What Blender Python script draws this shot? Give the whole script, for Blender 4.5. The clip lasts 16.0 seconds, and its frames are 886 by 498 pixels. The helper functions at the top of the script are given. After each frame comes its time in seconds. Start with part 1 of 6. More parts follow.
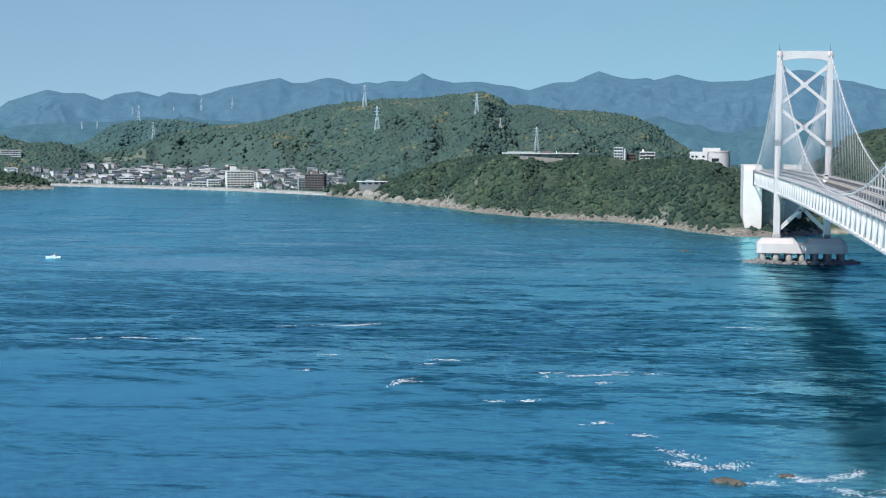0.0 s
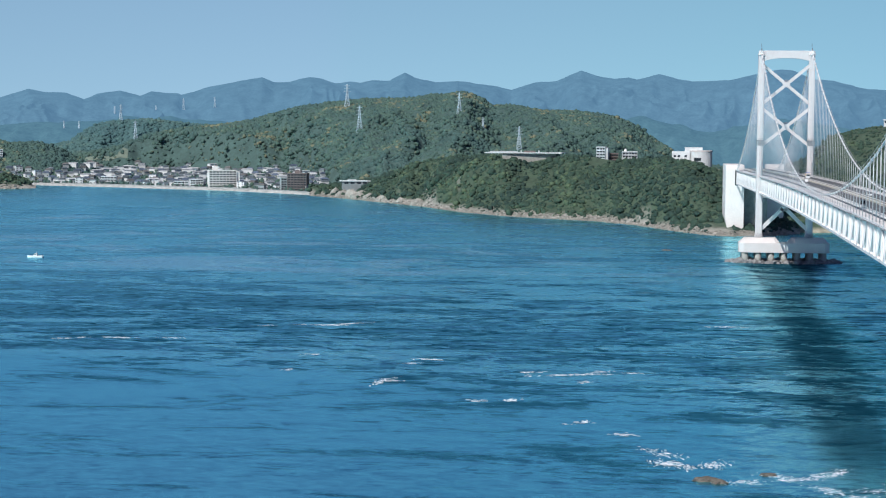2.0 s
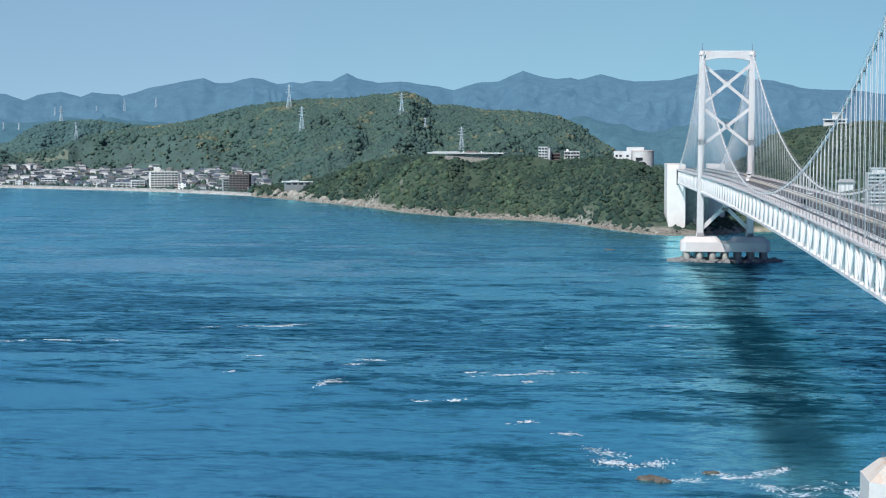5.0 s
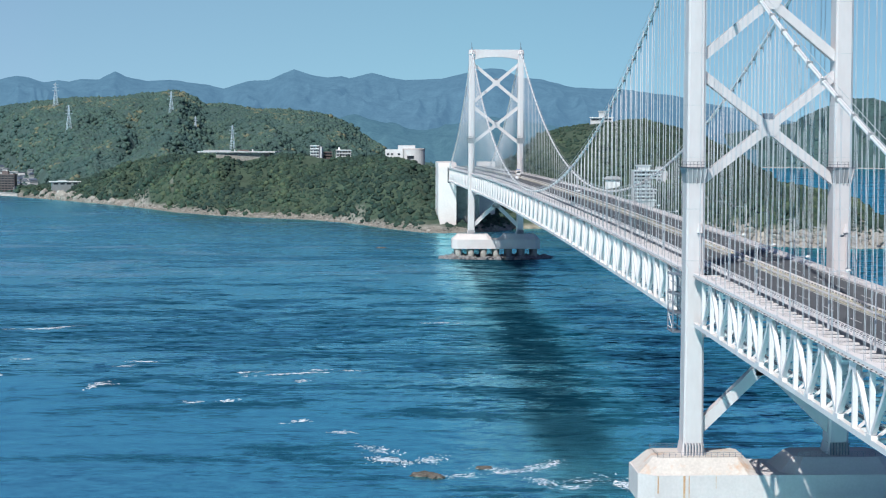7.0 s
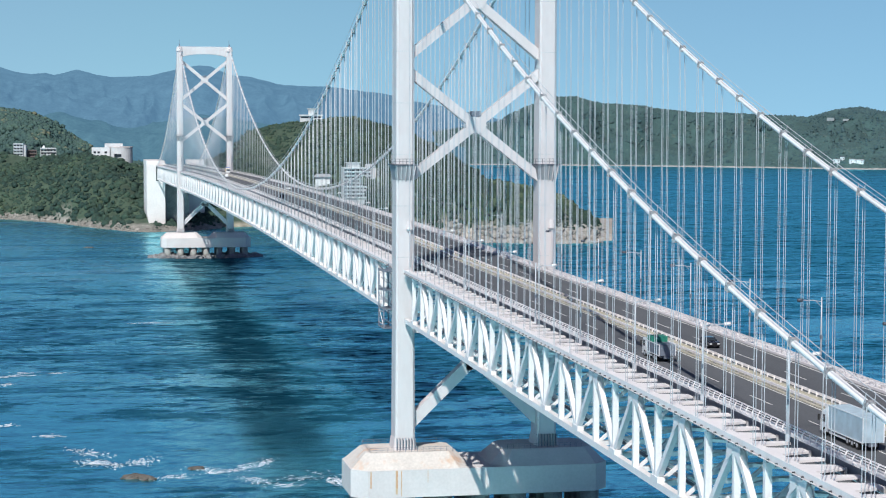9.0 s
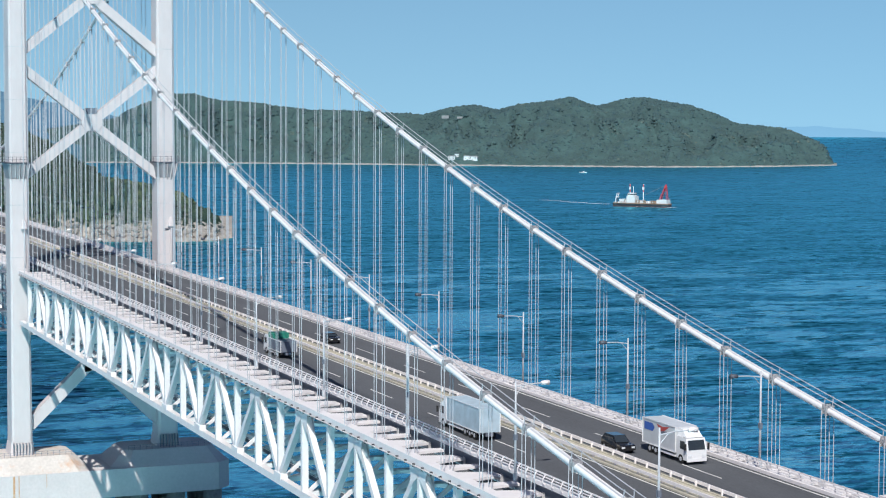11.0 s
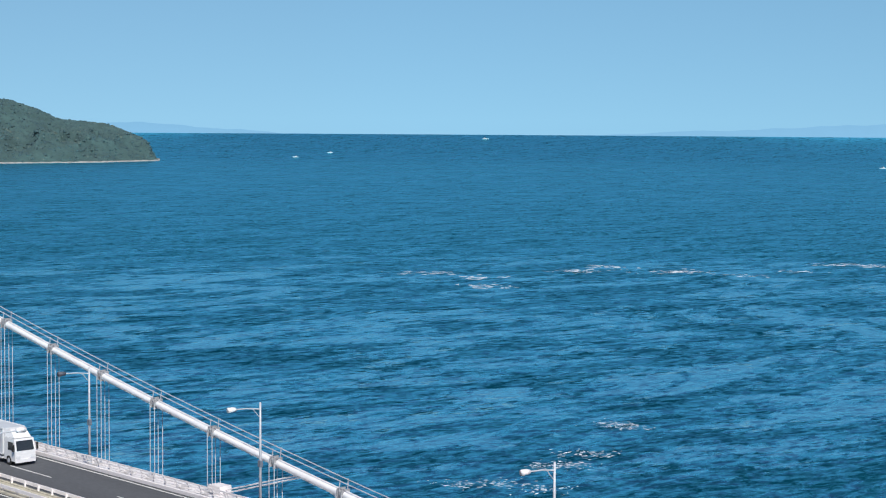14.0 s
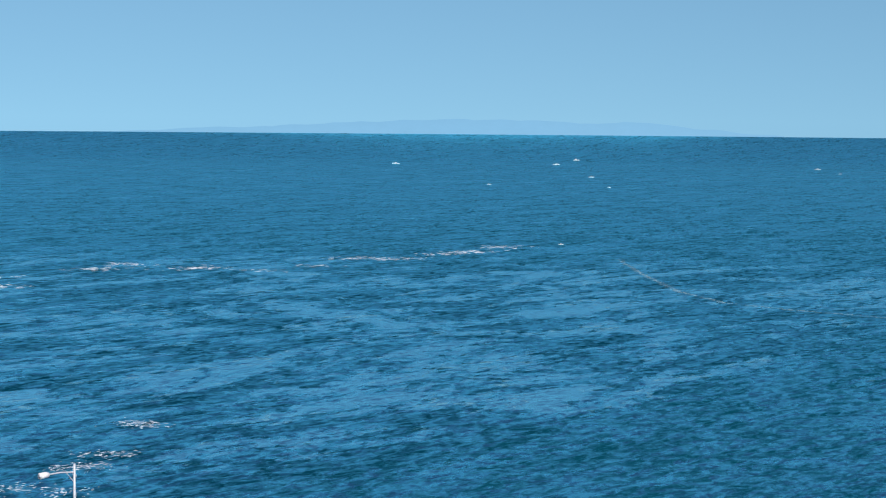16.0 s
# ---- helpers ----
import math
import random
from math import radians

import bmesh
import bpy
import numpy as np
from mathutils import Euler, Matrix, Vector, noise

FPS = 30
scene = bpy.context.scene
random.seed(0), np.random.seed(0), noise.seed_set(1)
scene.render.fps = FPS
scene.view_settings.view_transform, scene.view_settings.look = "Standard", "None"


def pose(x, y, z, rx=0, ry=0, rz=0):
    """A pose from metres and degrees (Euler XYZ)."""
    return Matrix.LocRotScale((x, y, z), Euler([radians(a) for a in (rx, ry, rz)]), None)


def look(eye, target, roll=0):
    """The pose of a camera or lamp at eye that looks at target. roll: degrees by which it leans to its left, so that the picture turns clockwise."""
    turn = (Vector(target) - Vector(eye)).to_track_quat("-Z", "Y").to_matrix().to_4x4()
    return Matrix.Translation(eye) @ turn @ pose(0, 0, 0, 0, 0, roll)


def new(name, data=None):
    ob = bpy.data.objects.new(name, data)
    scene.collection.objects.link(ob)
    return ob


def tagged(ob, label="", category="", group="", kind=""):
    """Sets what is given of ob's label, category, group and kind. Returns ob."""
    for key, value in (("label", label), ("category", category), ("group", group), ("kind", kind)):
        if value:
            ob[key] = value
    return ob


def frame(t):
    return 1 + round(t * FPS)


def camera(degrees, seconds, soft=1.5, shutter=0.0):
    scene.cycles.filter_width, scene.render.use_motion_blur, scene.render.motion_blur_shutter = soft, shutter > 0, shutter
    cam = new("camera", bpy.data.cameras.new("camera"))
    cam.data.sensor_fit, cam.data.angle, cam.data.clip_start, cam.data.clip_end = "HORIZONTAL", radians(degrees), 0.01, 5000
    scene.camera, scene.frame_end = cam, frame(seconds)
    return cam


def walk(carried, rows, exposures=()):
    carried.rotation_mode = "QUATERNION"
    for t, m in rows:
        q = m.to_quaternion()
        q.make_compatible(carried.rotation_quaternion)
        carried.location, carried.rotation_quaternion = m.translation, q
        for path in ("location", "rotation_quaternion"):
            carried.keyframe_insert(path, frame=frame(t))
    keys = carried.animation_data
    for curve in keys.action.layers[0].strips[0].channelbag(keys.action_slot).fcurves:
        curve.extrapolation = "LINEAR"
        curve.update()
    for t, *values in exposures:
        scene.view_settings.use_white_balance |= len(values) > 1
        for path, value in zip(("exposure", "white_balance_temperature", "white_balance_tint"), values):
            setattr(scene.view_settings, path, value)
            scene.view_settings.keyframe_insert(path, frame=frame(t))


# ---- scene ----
# Suspension bridge over a strait with wooded shores. Bridge axis along +y,
# first tower at y = 0, second tower at y = 876, sea level z = 0.
EYE = Vector((-94.0, -432.6, 93.4))
# seconds, bearing, pitch, roll in degrees: the camera hovers and turns
TURNS = [
    (0, -6.678, -3.785, 0.345), (0.5, -6.514, -3.797, 0.372), (1, -6.377, -3.802, 0.383), (1.5, -6.248, -3.802, 0.383),
    (2, -6.146, -3.799, 0.373), (2.5, -6.013, -3.793, 0.355), (3, -5.928, -3.788, 0.333), (3.2, -5.890, -3.785, 0.323),
    (5.3, -3.624, -3.778, 0.209), (5.5, -2.989, -3.779, 0.200), (6, -1.344, -3.784, 0.178), (6.5, 0.668, -3.791, 0.159),
    (7, 2.513, -3.800, 0.145), (7.5, 4.383, -3.811, 0.135), (8, 6.320, -3.823, 0.130), (8.5, 8.651, -3.836, 0.129),
    (9, 11.306, -3.850, 0.134), (9.5, 14.243, -3.863, 0.143), (9.7, 15.462, -3.868, 0.148), (11.8, 27.409, -3.913, 0.236),
    (12, 28.642, -3.916, 0.247), (12.5, 32.209, -3.922, 0.276), (13, 36.013, -3.926, 0.307), (13.5, 39.612, -3.929, 0.338),
    (14, 43.175, -3.931, 0.370), (14.5, 46.852, -3.932, 0.400), (15, 50.582, -3.934, 0.429), (15.5, 53.969, -3.937, 0.456),
    (16, 57.770, -3.943, 0.479)]


def heading(b, p):
    b, p = radians(b), radians(p)
    return Vector((math.sin(b) * math.cos(p), math.cos(b) * math.cos(p), math.sin(p)))


cam = camera(26.454, 16.0, soft=1.15)
walk(cam, [(t, look(EYE, EYE + 100 * heading(b, p), r)) for t, b, p, r in TURNS])

# ---- light ----
SUN_DIR = Vector((0.43, 0.85, -1.0)).normalized()
world = bpy.data.worlds.new("sky")
scene.world = world
world.use_nodes = True
wn, wl = world.node_tree.nodes, world.node_tree.links
sky = wn.new("ShaderNodeTexSky")
sky.sky_type = "NISHITA"
sky.sun_disc = False
sky.sun_elevation = math.asin(-SUN_DIR.z)
sky.sun_rotation = math.atan2(-SUN_DIR.x, -SUN_DIR.y)
sky.altitude = 0
sky.air_density, sky.dust_density, sky.ozone_density = 1.0, 0.0, 2.0
# clear maritime air: the blue of the upper sky reaches down to the horizon
tco, sep, comb = wn.new("ShaderNodeTexCoord"), wn.new("ShaderNodeSeparateXYZ"), wn.new("ShaderNodeCombineXYZ")
lift = wn.new("ShaderNodeMapRange")
for key, val in (("From Min", 0.0), ("From Max", 1.0), ("To Min", 0.17), ("To Max", 1.0)):
    lift.inputs[key].default_value = val
wl.new(tco.outputs["Generated"], sep.inputs[0])
wl.new(sep.outputs[0], comb.inputs[0])
wl.new(sep.outputs[1], comb.inputs[1])
wl.new(sep.outputs[2], lift.inputs["Value"])
wl.new(lift.outputs[0], comb.inputs[2])
wl.new(comb.outputs[0], sky.inputs[0])
tint = wn.new("ShaderNodeMixRGB")
tint.blend_type = "MULTIPLY"
tint.inputs[0].default_value = 1.0
shift = wn.new("ShaderNodeMapRange")
shift.inputs["From Min"].default_value, shift.inputs["From Max"].default_value = -0.2, 0.7
wl.new(sep.outputs[0], shift.inputs["Value"])
air = wn.new("ShaderNodeValToRGB")
air.color_ramp.interpolation = "B_SPLINE"
air.color_ramp.elements[0].color, air.color_ramp.elements[1].color = (0.93, 1.15, 0.94, 1), (0.74, 0.97, 0.965, 1)
air.color_ramp.elements[0].position, air.color_ramp.elements[1].position = 0.05, 0.92
air.color_ramp.elements.new(0.46).color = (0.74, 0.88, 0.85, 1)
wl.new(shift.outputs[0], air.inputs[0])
high = wn.new("ShaderNodeMapRange")
high.interpolation_type = "SMOOTHSTEP"
high.inputs["From Min"].default_value, high.inputs["From Max"].default_value = 0.08, 0.5
wl.new(sep.outputs[2], high.inputs["Value"])
dome = wn.new("ShaderNodeMixRGB")
dome.inputs[2].default_value = (0.42, 0.38, 0.48, 1)
wl.new(high.outputs[0], dome.inputs[0])
# the sunward half of the sky is neutral
back, sunward = wn.new("ShaderNodeMapRange"), wn.new("ShaderNodeMixRGB")
back.interpolation_type = "SMOOTHSTEP"
back.inputs["From Min"].default_value, back.inputs["From Max"].default_value = 0.25, -0.25
sunward.inputs[2].default_value = (0.46, 0.37, 0.48, 1)
wl.new(sep.outputs[1], back.inputs["Value"])
wl.new(back.outputs[0], sunward.inputs[0])
wl.new(air.outputs[0], sunward.inputs[1])
wl.new(sunward.outputs[0], dome.inputs[1])
wl.new(dome.outputs[0], tint.inputs[2])
wl.new(sky.outputs[0], tint.inputs[1])
wl.new(tint.outputs[0], wn["Background"].inputs[0])
wn["Background"].inputs[1].default_value = 0.122
sun = new("sun", bpy.data.lights.new("sun", "SUN"))
sun.data.energy, sun.data.angle, sun.data.color = 4.7, radians(0.53), (1.0, 0.975, 0.935)
sun.matrix_world = look((0, 0, 500), Vector((0, 0, 500)) + SUN_DIR)
scene.view_settings.exposure = 0.0


# ---- materials ----
def material(name, color, rough=0.5, metal=0.0, vary=0.12, scale=0.5, fine=6.0, bump=0.0, spread=0.0, second=None, coat=0.0, stretch=(1, 1, 1)):
    """Procedural surface: two scales of noise on the colour, a little bump, and a random shade for each object."""
    m = bpy.data.materials.new(name)
    m.use_nodes = True
    n, l = m.node_tree.nodes, m.node_tree.links
    b = n["Principled BSDF"]
    geo = n.new("ShaderNodeNewGeometry")
    mp = n.new("ShaderNodeMapping")
    mp.inputs["Scale"].default_value = stretch
    l.new(geo.outputs["Position"], mp.inputs["Vector"])
    a, c = n.new("ShaderNodeTexNoise"), n.new("ShaderNodeTexNoise")
    a.inputs["Scale"].default_value, a.inputs["Detail"].default_value = scale, 4
    c.inputs["Scale"].default_value, c.inputs["Detail"].default_value = fine, 3
    for t in (a, c):
        l.new(mp.outputs[0], t.inputs["Vector"])
    add = n.new("ShaderNodeMath")
    l.new(a.outputs["Fac"], add.inputs[0])
    l.new(c.outputs["Fac"], add.inputs[1])
    ramp = n.new("ShaderNodeMapRange")
    ramp.inputs["From Min"].default_value, ramp.inputs["From Max"].default_value = 0.7, 1.3
    l.new(add.outputs[0], ramp.inputs["Value"])
    mix = n.new("ShaderNodeMixRGB")
    dark = [v * (1 - vary) for v in color] if second is None else second
    mix.inputs[1].default_value = (*dark, 1)
    mix.inputs[2].default_value = (*[min(1, v * (1 + vary * 0.6)) for v in color], 1)
    l.new(ramp.outputs[0], mix.inputs[0])
    out = mix.outputs[0]
    if spread:
        info = n.new("ShaderNodeObjectInfo")
        val = n.new("ShaderNodeMapRange")
        val.inputs["To Min"].default_value, val.inputs["To Max"].default_value = 1 - spread, 1 + spread
        l.new(info.outputs["Random"], val.inputs["Value"])
        hsv = n.new("ShaderNodeHueSaturation")
        l.new(val.outputs[0], hsv.inputs["Value"])
        l.new(out, hsv.inputs["Color"])
        out = hsv.outputs[0]
    l.new(out, b.inputs["Base Color"])
    b.inputs["Roughness"].default_value, b.inputs["Metallic"].default_value = rough, metal
    b.inputs["Coat Weight"].default_value = coat
    if bump:
        bp = n.new("ShaderNodeBump")
        bp.inputs["Strength"].default_value, bp.inputs["Distance"].default_value = bump, 0.05
        l.new(add.outputs[0], bp.inputs["Height"])
        l.new(bp.outputs[0], b.inputs["Normal"])
    return m


def foliage(name, c0, c1, c2, grain=0.12):
    """Leaves: every clump its own shade of green, with a fine mottle."""
    m = bpy.data.materials.new(name)
    m.use_nodes = True
    n, l = m.node_tree.nodes, m.node_tree.links
    b = n["Principled BSDF"]
    geo = n.new("ShaderNodeNewGeometry")
    ramp = n.new("ShaderNodeValToRGB")
    ramp.color_ramp.elements[0].color, ramp.color_ramp.elements[1].color = (*c0, 1), (*c2, 1)
    ramp.color_ramp.elements.new(0.75).color = (*c1, 1)
    big = n.new("ShaderNodeTexNoise")
    big.inputs["Scale"].default_value, big.inputs["Detail"].default_value = 0.012, 3
    fine = n.new("ShaderNodeTexNoise")
    fine.inputs["Scale"].default_value, fine.inputs["Detail"].default_value = grain * 4, 4
    for t in (big, fine):
        l.new(geo.outputs["Position"], t.inputs["Vector"])
    mid = n.new("ShaderNodeTexNoise")
    mid.inputs["Scale"].default_value, mid.inputs["Detail"].default_value = 0.055, 2
    l.new(geo.outputs["Position"], mid.inputs["Vector"])
    s0, s1, s2 = n.new("ShaderNodeMath"), n.new("ShaderNodeMath"), n.new("ShaderNodeMath")
    s0.operation = s1.operation = s2.operation = "MULTIPLY_ADD"
    s0.inputs[1].default_value, s1.inputs[1].default_value, s2.inputs[1].default_value = 0.85, 0.17, 0.30
    l.new(mid.outputs["Fac"], s0.inputs[0])
    l.new(big.outputs["Fac"], s0.inputs[2])
    l.new(geo.outputs["Random Per Island"], s1.inputs[0])
    l.new(s0.outputs[0], s1.inputs[2])
    l.new(fine.outputs["Fac"], s2.inputs[0])
    l.new(s1.outputs[0], s2.inputs[2])
    rng = n.new("ShaderNodeMapRange")
    rng.inputs["From Min"].default_value, rng.inputs["From Max"].default_value = 1.0, 1.42
    l.new(s2.outputs[0], rng.inputs["Value"])
    l.new(rng.outputs[0], ramp.inputs[0])
    l.new(ramp.outputs[0], b.inputs["Base Color"])
    b.inputs["Roughness"].default_value = 0.75
    b.inputs["Specular IOR Level"].default_value = 0.2
    bp = n.new("ShaderNodeBump")
    bp.inputs["Strength"].default_value, bp.inputs["Distance"].default_value = 0.6, 1.0
    l.new(fine.outputs["Fac"], bp.inputs["Height"])
    l.new(bp.outputs[0], b.inputs["Normal"])
    return m


def shore_ground(name, shore, inland, lo, hi, cliff=(0.50, 0.66)):
    """Rock or sand along the water, green ground above it, with a ragged border."""
    m = material(name, inland, 0.95, vary=0.35, scale=0.03, fine=0.25, bump=0.3)
    n, l = m.node_tree.nodes, m.node_tree.links
    b = n["Principled BSDF"]
    old = b.inputs["Base Color"].links[0].from_socket
    geo, sp = n.new("ShaderNodeNewGeometry"), n.new("ShaderNodeSeparateXYZ")
    l.new(geo.outputs["Position"], sp.inputs[0])
    ns = n.new("ShaderNodeTexNoise")
    ns.inputs["Scale"].default_value, ns.inputs["Detail"].default_value = 0.05, 5
    l.new(geo.outputs["Position"], ns.inputs["Vector"])
    ad = n.new("ShaderNodeMath")
    ad.operation = "MULTIPLY_ADD"
    ad.inputs[1].default_value = -(hi - lo) * 2.5
    l.new(ns.outputs["Fac"], ad.inputs[0])
    l.new(sp.outputs[2], ad.inputs[2])
    rg = n.new("ShaderNodeMapRange")
    off = -(hi - lo) * 1.25
    rg.inputs["From Min"].default_value, rg.inputs["From Max"].default_value = lo + off, hi + off
    l.new(ad.outputs[0], rg.inputs["Value"])
    tone = n.new("ShaderNodeValToRGB")
    tone.color_ramp.elements[0].color = (*[v * 0.5 for v in shore], 1)
    tone.color_ramp.elements[1].color = (*[v * 1.35 for v in shore], 1)
    tone.color_ramp.elements[0].position, tone.color_ramp.elements[1].position = 0.3, 0.75
    n2 = n.new("ShaderNodeTexNoise")
    n2.inputs["Scale"].default_value, n2.inputs["Detail"].default_value = 0.22, 6
    l.new(geo.outputs["Position"], n2.inputs["Vector"])
    l.new(n2.outputs["Fac"], tone.inputs[0])
    # bare rock also on the steepest faces
    sn = n.new("ShaderNodeSeparateXYZ")
    l.new(geo.outputs["Normal"], sn.inputs[0])
    fl = n.new("ShaderNodeMapRange")
    fl.inputs["From Min"].default_value, fl.inputs["From Max"].default_value = cliff
    l.new(sn.outputs[2], fl.inputs["Value"])
    both = n.new("ShaderNodeMath")
    both.operation = "MINIMUM"
    l.new(rg.outputs[0], both.inputs[0])
    l.new(fl.outputs[0], both.inputs[1])
    mx = n.new("ShaderNodeMixRGB")
    l.new(both.outputs[0], mx.inputs[0])
    l.new(tone.outputs[0], mx.inputs[1])
    l.new(old, mx.inputs[2])
    l.new(mx.outputs[0], b.inputs["Base Color"])
    return m


def rusted(name, color, amount):
    """Concrete with ragged rust blooms and thin runs below them."""
    m = material(name, color, 0.8, vary=0.14, scale=0.2, fine=1.6, bump=0.15)
    n, l = m.node_tree.nodes, m.node_tree.links
    b = n["Principled BSDF"]
    old = b.inputs["Base Color"].links[0].from_socket
    geo, mp, ns = n.new("ShaderNodeNewGeometry"), n.new("ShaderNodeMapping"), n.new("ShaderNodeTexNoise")
    mp.inputs["Scale"].default_value = (1, 1, 0.35)
    l.new(geo.outputs["Position"], mp.inputs["Vector"])
    l.new(mp.outputs[0], ns.inputs["Vector"])
    ns.inputs["Scale"].default_value, ns.inputs["Detail"].default_value, ns.inputs["Roughness"].default_value = 0.22, 6, 0.65
    rg = n.new("ShaderNodeMapRange")
    rg.inputs["From Min"].default_value, rg.inputs["From Max"].default_value = 0.66 - amount, 0.86 - amount * 0.6
    l.new(ns.outputs["Fac"], rg.inputs["Value"])
    mx = n.new("ShaderNodeMixRGB")
    mx.inputs[2].default_value = (0.55, 0.27, 0.11, 1)
    l.new(rg.outputs[0], mx.inputs[0])
    l.new(old, mx.inputs[1])
    l.new(mx.outputs[0], b.inputs["Base Color"])
    return m


def sea_material():
    m = bpy.data.materials.new("sea_water")
    m.use_nodes = True
    n, l = m.node_tree.nodes, m.node_tree.links
    b = n["Principled BSDF"]
    geo = n.new("ShaderNodeNewGeometry")

    def noise(scale, detail, stretch=(1, 1, 1), turn=0.0, rough=0.5, warp=0.0, out="Fac"):
        mp = n.new("ShaderNodeMapping")
        mp.inputs["Scale"].default_value = stretch
        mp.inputs["Rotation"].default_value = (0, 0, radians(turn))
        l.new(geo.outputs["Position"], mp.inputs["Vector"])
        t = n.new("ShaderNodeTexNoise")
        t.inputs["Scale"].default_value, t.inputs["Detail"].default_value = scale, detail
        t.inputs["Roughness"].default_value, t.inputs["Distortion"].default_value = rough, warp
        l.new(mp.outputs[0], t.inputs["Vector"])
        return t.outputs[out]

    def ranged(v, a, c, lo=0.0, hi=1.0):
        r = n.new("ShaderNodeMapRange")
        r.interpolation_type = "SMOOTHSTEP"
        for k, x in zip(("From Min", "From Max", "To Min", "To Max"), (a, c, lo, hi)):
            r.inputs[k].default_value = x
        l.new(v, r.inputs["Value"])
        return r.outputs[0]

    def math_node(op, x, y):
        k = n.new("ShaderNodeMath")
        k.operation = op
        for i, v in enumerate((x, y)):
            if isinstance(v, (int, float)):
                k.inputs[i].default_value = v
            else:
                l.new(v, k.inputs[i])
        return k.outputs[0]

    def vec(op, x, y):
        k = n.new("ShaderNodeVectorMath")
        k.operation = op
        for i, v in enumerate((x, y)):
            if isinstance(v, tuple):
                k.inputs[i].default_value = v
            elif v is not None:
                l.new(v, k.inputs[i])
        return k

    # where the water lies: towards the west shore, along the tide race, and how far from the camera
    sp = n.new("ShaderNodeSeparateXYZ")
    l.new(geo.outputs["Position"], sp.inputs[0])
    west = ranged(math_node("ADD", sp.outputs[0], math_node("MULTIPLY", noise(0.004, 3), 300.0)), 420, -60)
    out = vec("LENGTH", vec("SUBTRACT", geo.outputs["Position"], (-94.0, -432.6, 0.0)).outputs[0], None).outputs["Value"]
    along = math_node("ADD", sp.outputs[1], math_node("MULTIPLY", sp.outputs[0], 0.37))
    drift = math_node("MULTIPLY", math_node("SUBTRACT", noise(0.006, 5, (0.5, 1.2, 1), 15, 0.6, 1.0), 0.5), 420.0)
    line = math_node("ADD", along, drift)

    # bands of the tide: calm water, race, dark rippled stream, torn slicks, second stream, bay
    zones = n.new("ShaderNodeValToRGB")
    zones.color_ramp.interpolation = "EASE"
    z0 = zones.color_ramp.elements
    z0[0].position, z0[0].color = 0.0, (0.40, 0.40, 0.40, 1)
    z0[1].position, z0[1].color = 1.0, (0.12, 0.12, 0.12, 1)
    for at_y, v in ((90, 0.40), (150, 0.50), (250, 0.60), (330, 1.05), (440, 1.10), (520, 0.30), (660, 0.15), (760, 0.36), (850, 0.95), (940, 0.34), (1150, 0.25)):
        z0.new(at_y / 1500.0).color = (v, v, v, 1)
    l.new(math_node("DIVIDE", line, 1500.0), zones.inputs[0])
    # east of the bridge: rippled sea with pale slicks in the stream, even water farther out
    belt = math_node("MULTIPLY", ranged(out, 1500, 950), ranged(sp.outputs[1], -190, -110))
    east = ranged(belt, 0, 1, 0.74, 0.66)
    base = n.new("ShaderNodeMixRGB")
    l.new(west, base.inputs[0])
    l.new(east, base.inputs[1])
    l.new(zones.outputs[0], base.inputs[2])
    # broad upwellings in the stream, with torn rims: centre and half widths
    boil = None
    rim = math_node("MULTIPLY", math_node("SUBTRACT", noise(0.045, 7, (0.8, 1, 1), 20, 0.75, 1.0), 0.5), 2.4)
    for cx, cy, rx, ry in ((474.0, -86.0, 62.0, 70.0), (-340.0, 770.0, 150.0, 95.0)):
        off = vec("MULTIPLY", vec("SUBTRACT", geo.outputs["Position"], (cx, cy, 0.0)).outputs[0], (1 / rx, 1 / ry, 0.0))
        one = ranged(math_node("ADD", vec("LENGTH", off.outputs[0], None).outputs["Value"], rim), 1.12, 0.72)
        boil = one if boil is None else math_node("MAXIMUM", boil, one)
    # torn pattern at three sizes, strongest in the streams and weakest in calm and open water
    calm = math_node("MULTIPLY", ranged(math_node("ADD", along, math_node("MULTIPLY", drift, 0.35)), 240, 120), west)
    live = math_node("MULTIPLY", math_node("MAXIMUM", math_node("MULTIPLY", west, ranged(line, 1300, 850, 0.6, 1.35)), ranged(belt, 0, 1, 0.18, 0.62)), ranged(calm, 0, 1, 1.0, 0.12))
    tear = math_node("ADD", math_node("MULTIPLY", math_node("SUBTRACT", noise(0.011, 8, (0.7, 1.3, 1), 20, 0.66, 1.6), 0.5), 6.0),
                     math_node("ADD", math_node("MULTIPLY", math_node("SUBTRACT", noise(0.05, 7, (0.5, 1.25, 1), 30, 0.72, 1.0), 0.5), 4.4),
                               math_node("MULTIPLY", math_node("SUBTRACT", noise(0.21, 4, (0.55, 1.2, 1), 35, 0.62, 0.8), 0.5), 2.6)))
    rough = math_node("ADD", base.outputs[0], math_node("MULTIPLY", tear, live))
    rough = ranged(math_node("SUBTRACT", rough, math_node("MULTIPLY", boil, 0.32)), 0.20, 0.80)

    # the deck's dark reflection, put into the water as a band from the far pier
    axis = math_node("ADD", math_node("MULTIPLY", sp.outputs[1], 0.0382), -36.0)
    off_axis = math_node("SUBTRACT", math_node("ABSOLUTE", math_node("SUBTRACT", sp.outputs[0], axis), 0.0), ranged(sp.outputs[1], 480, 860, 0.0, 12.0))
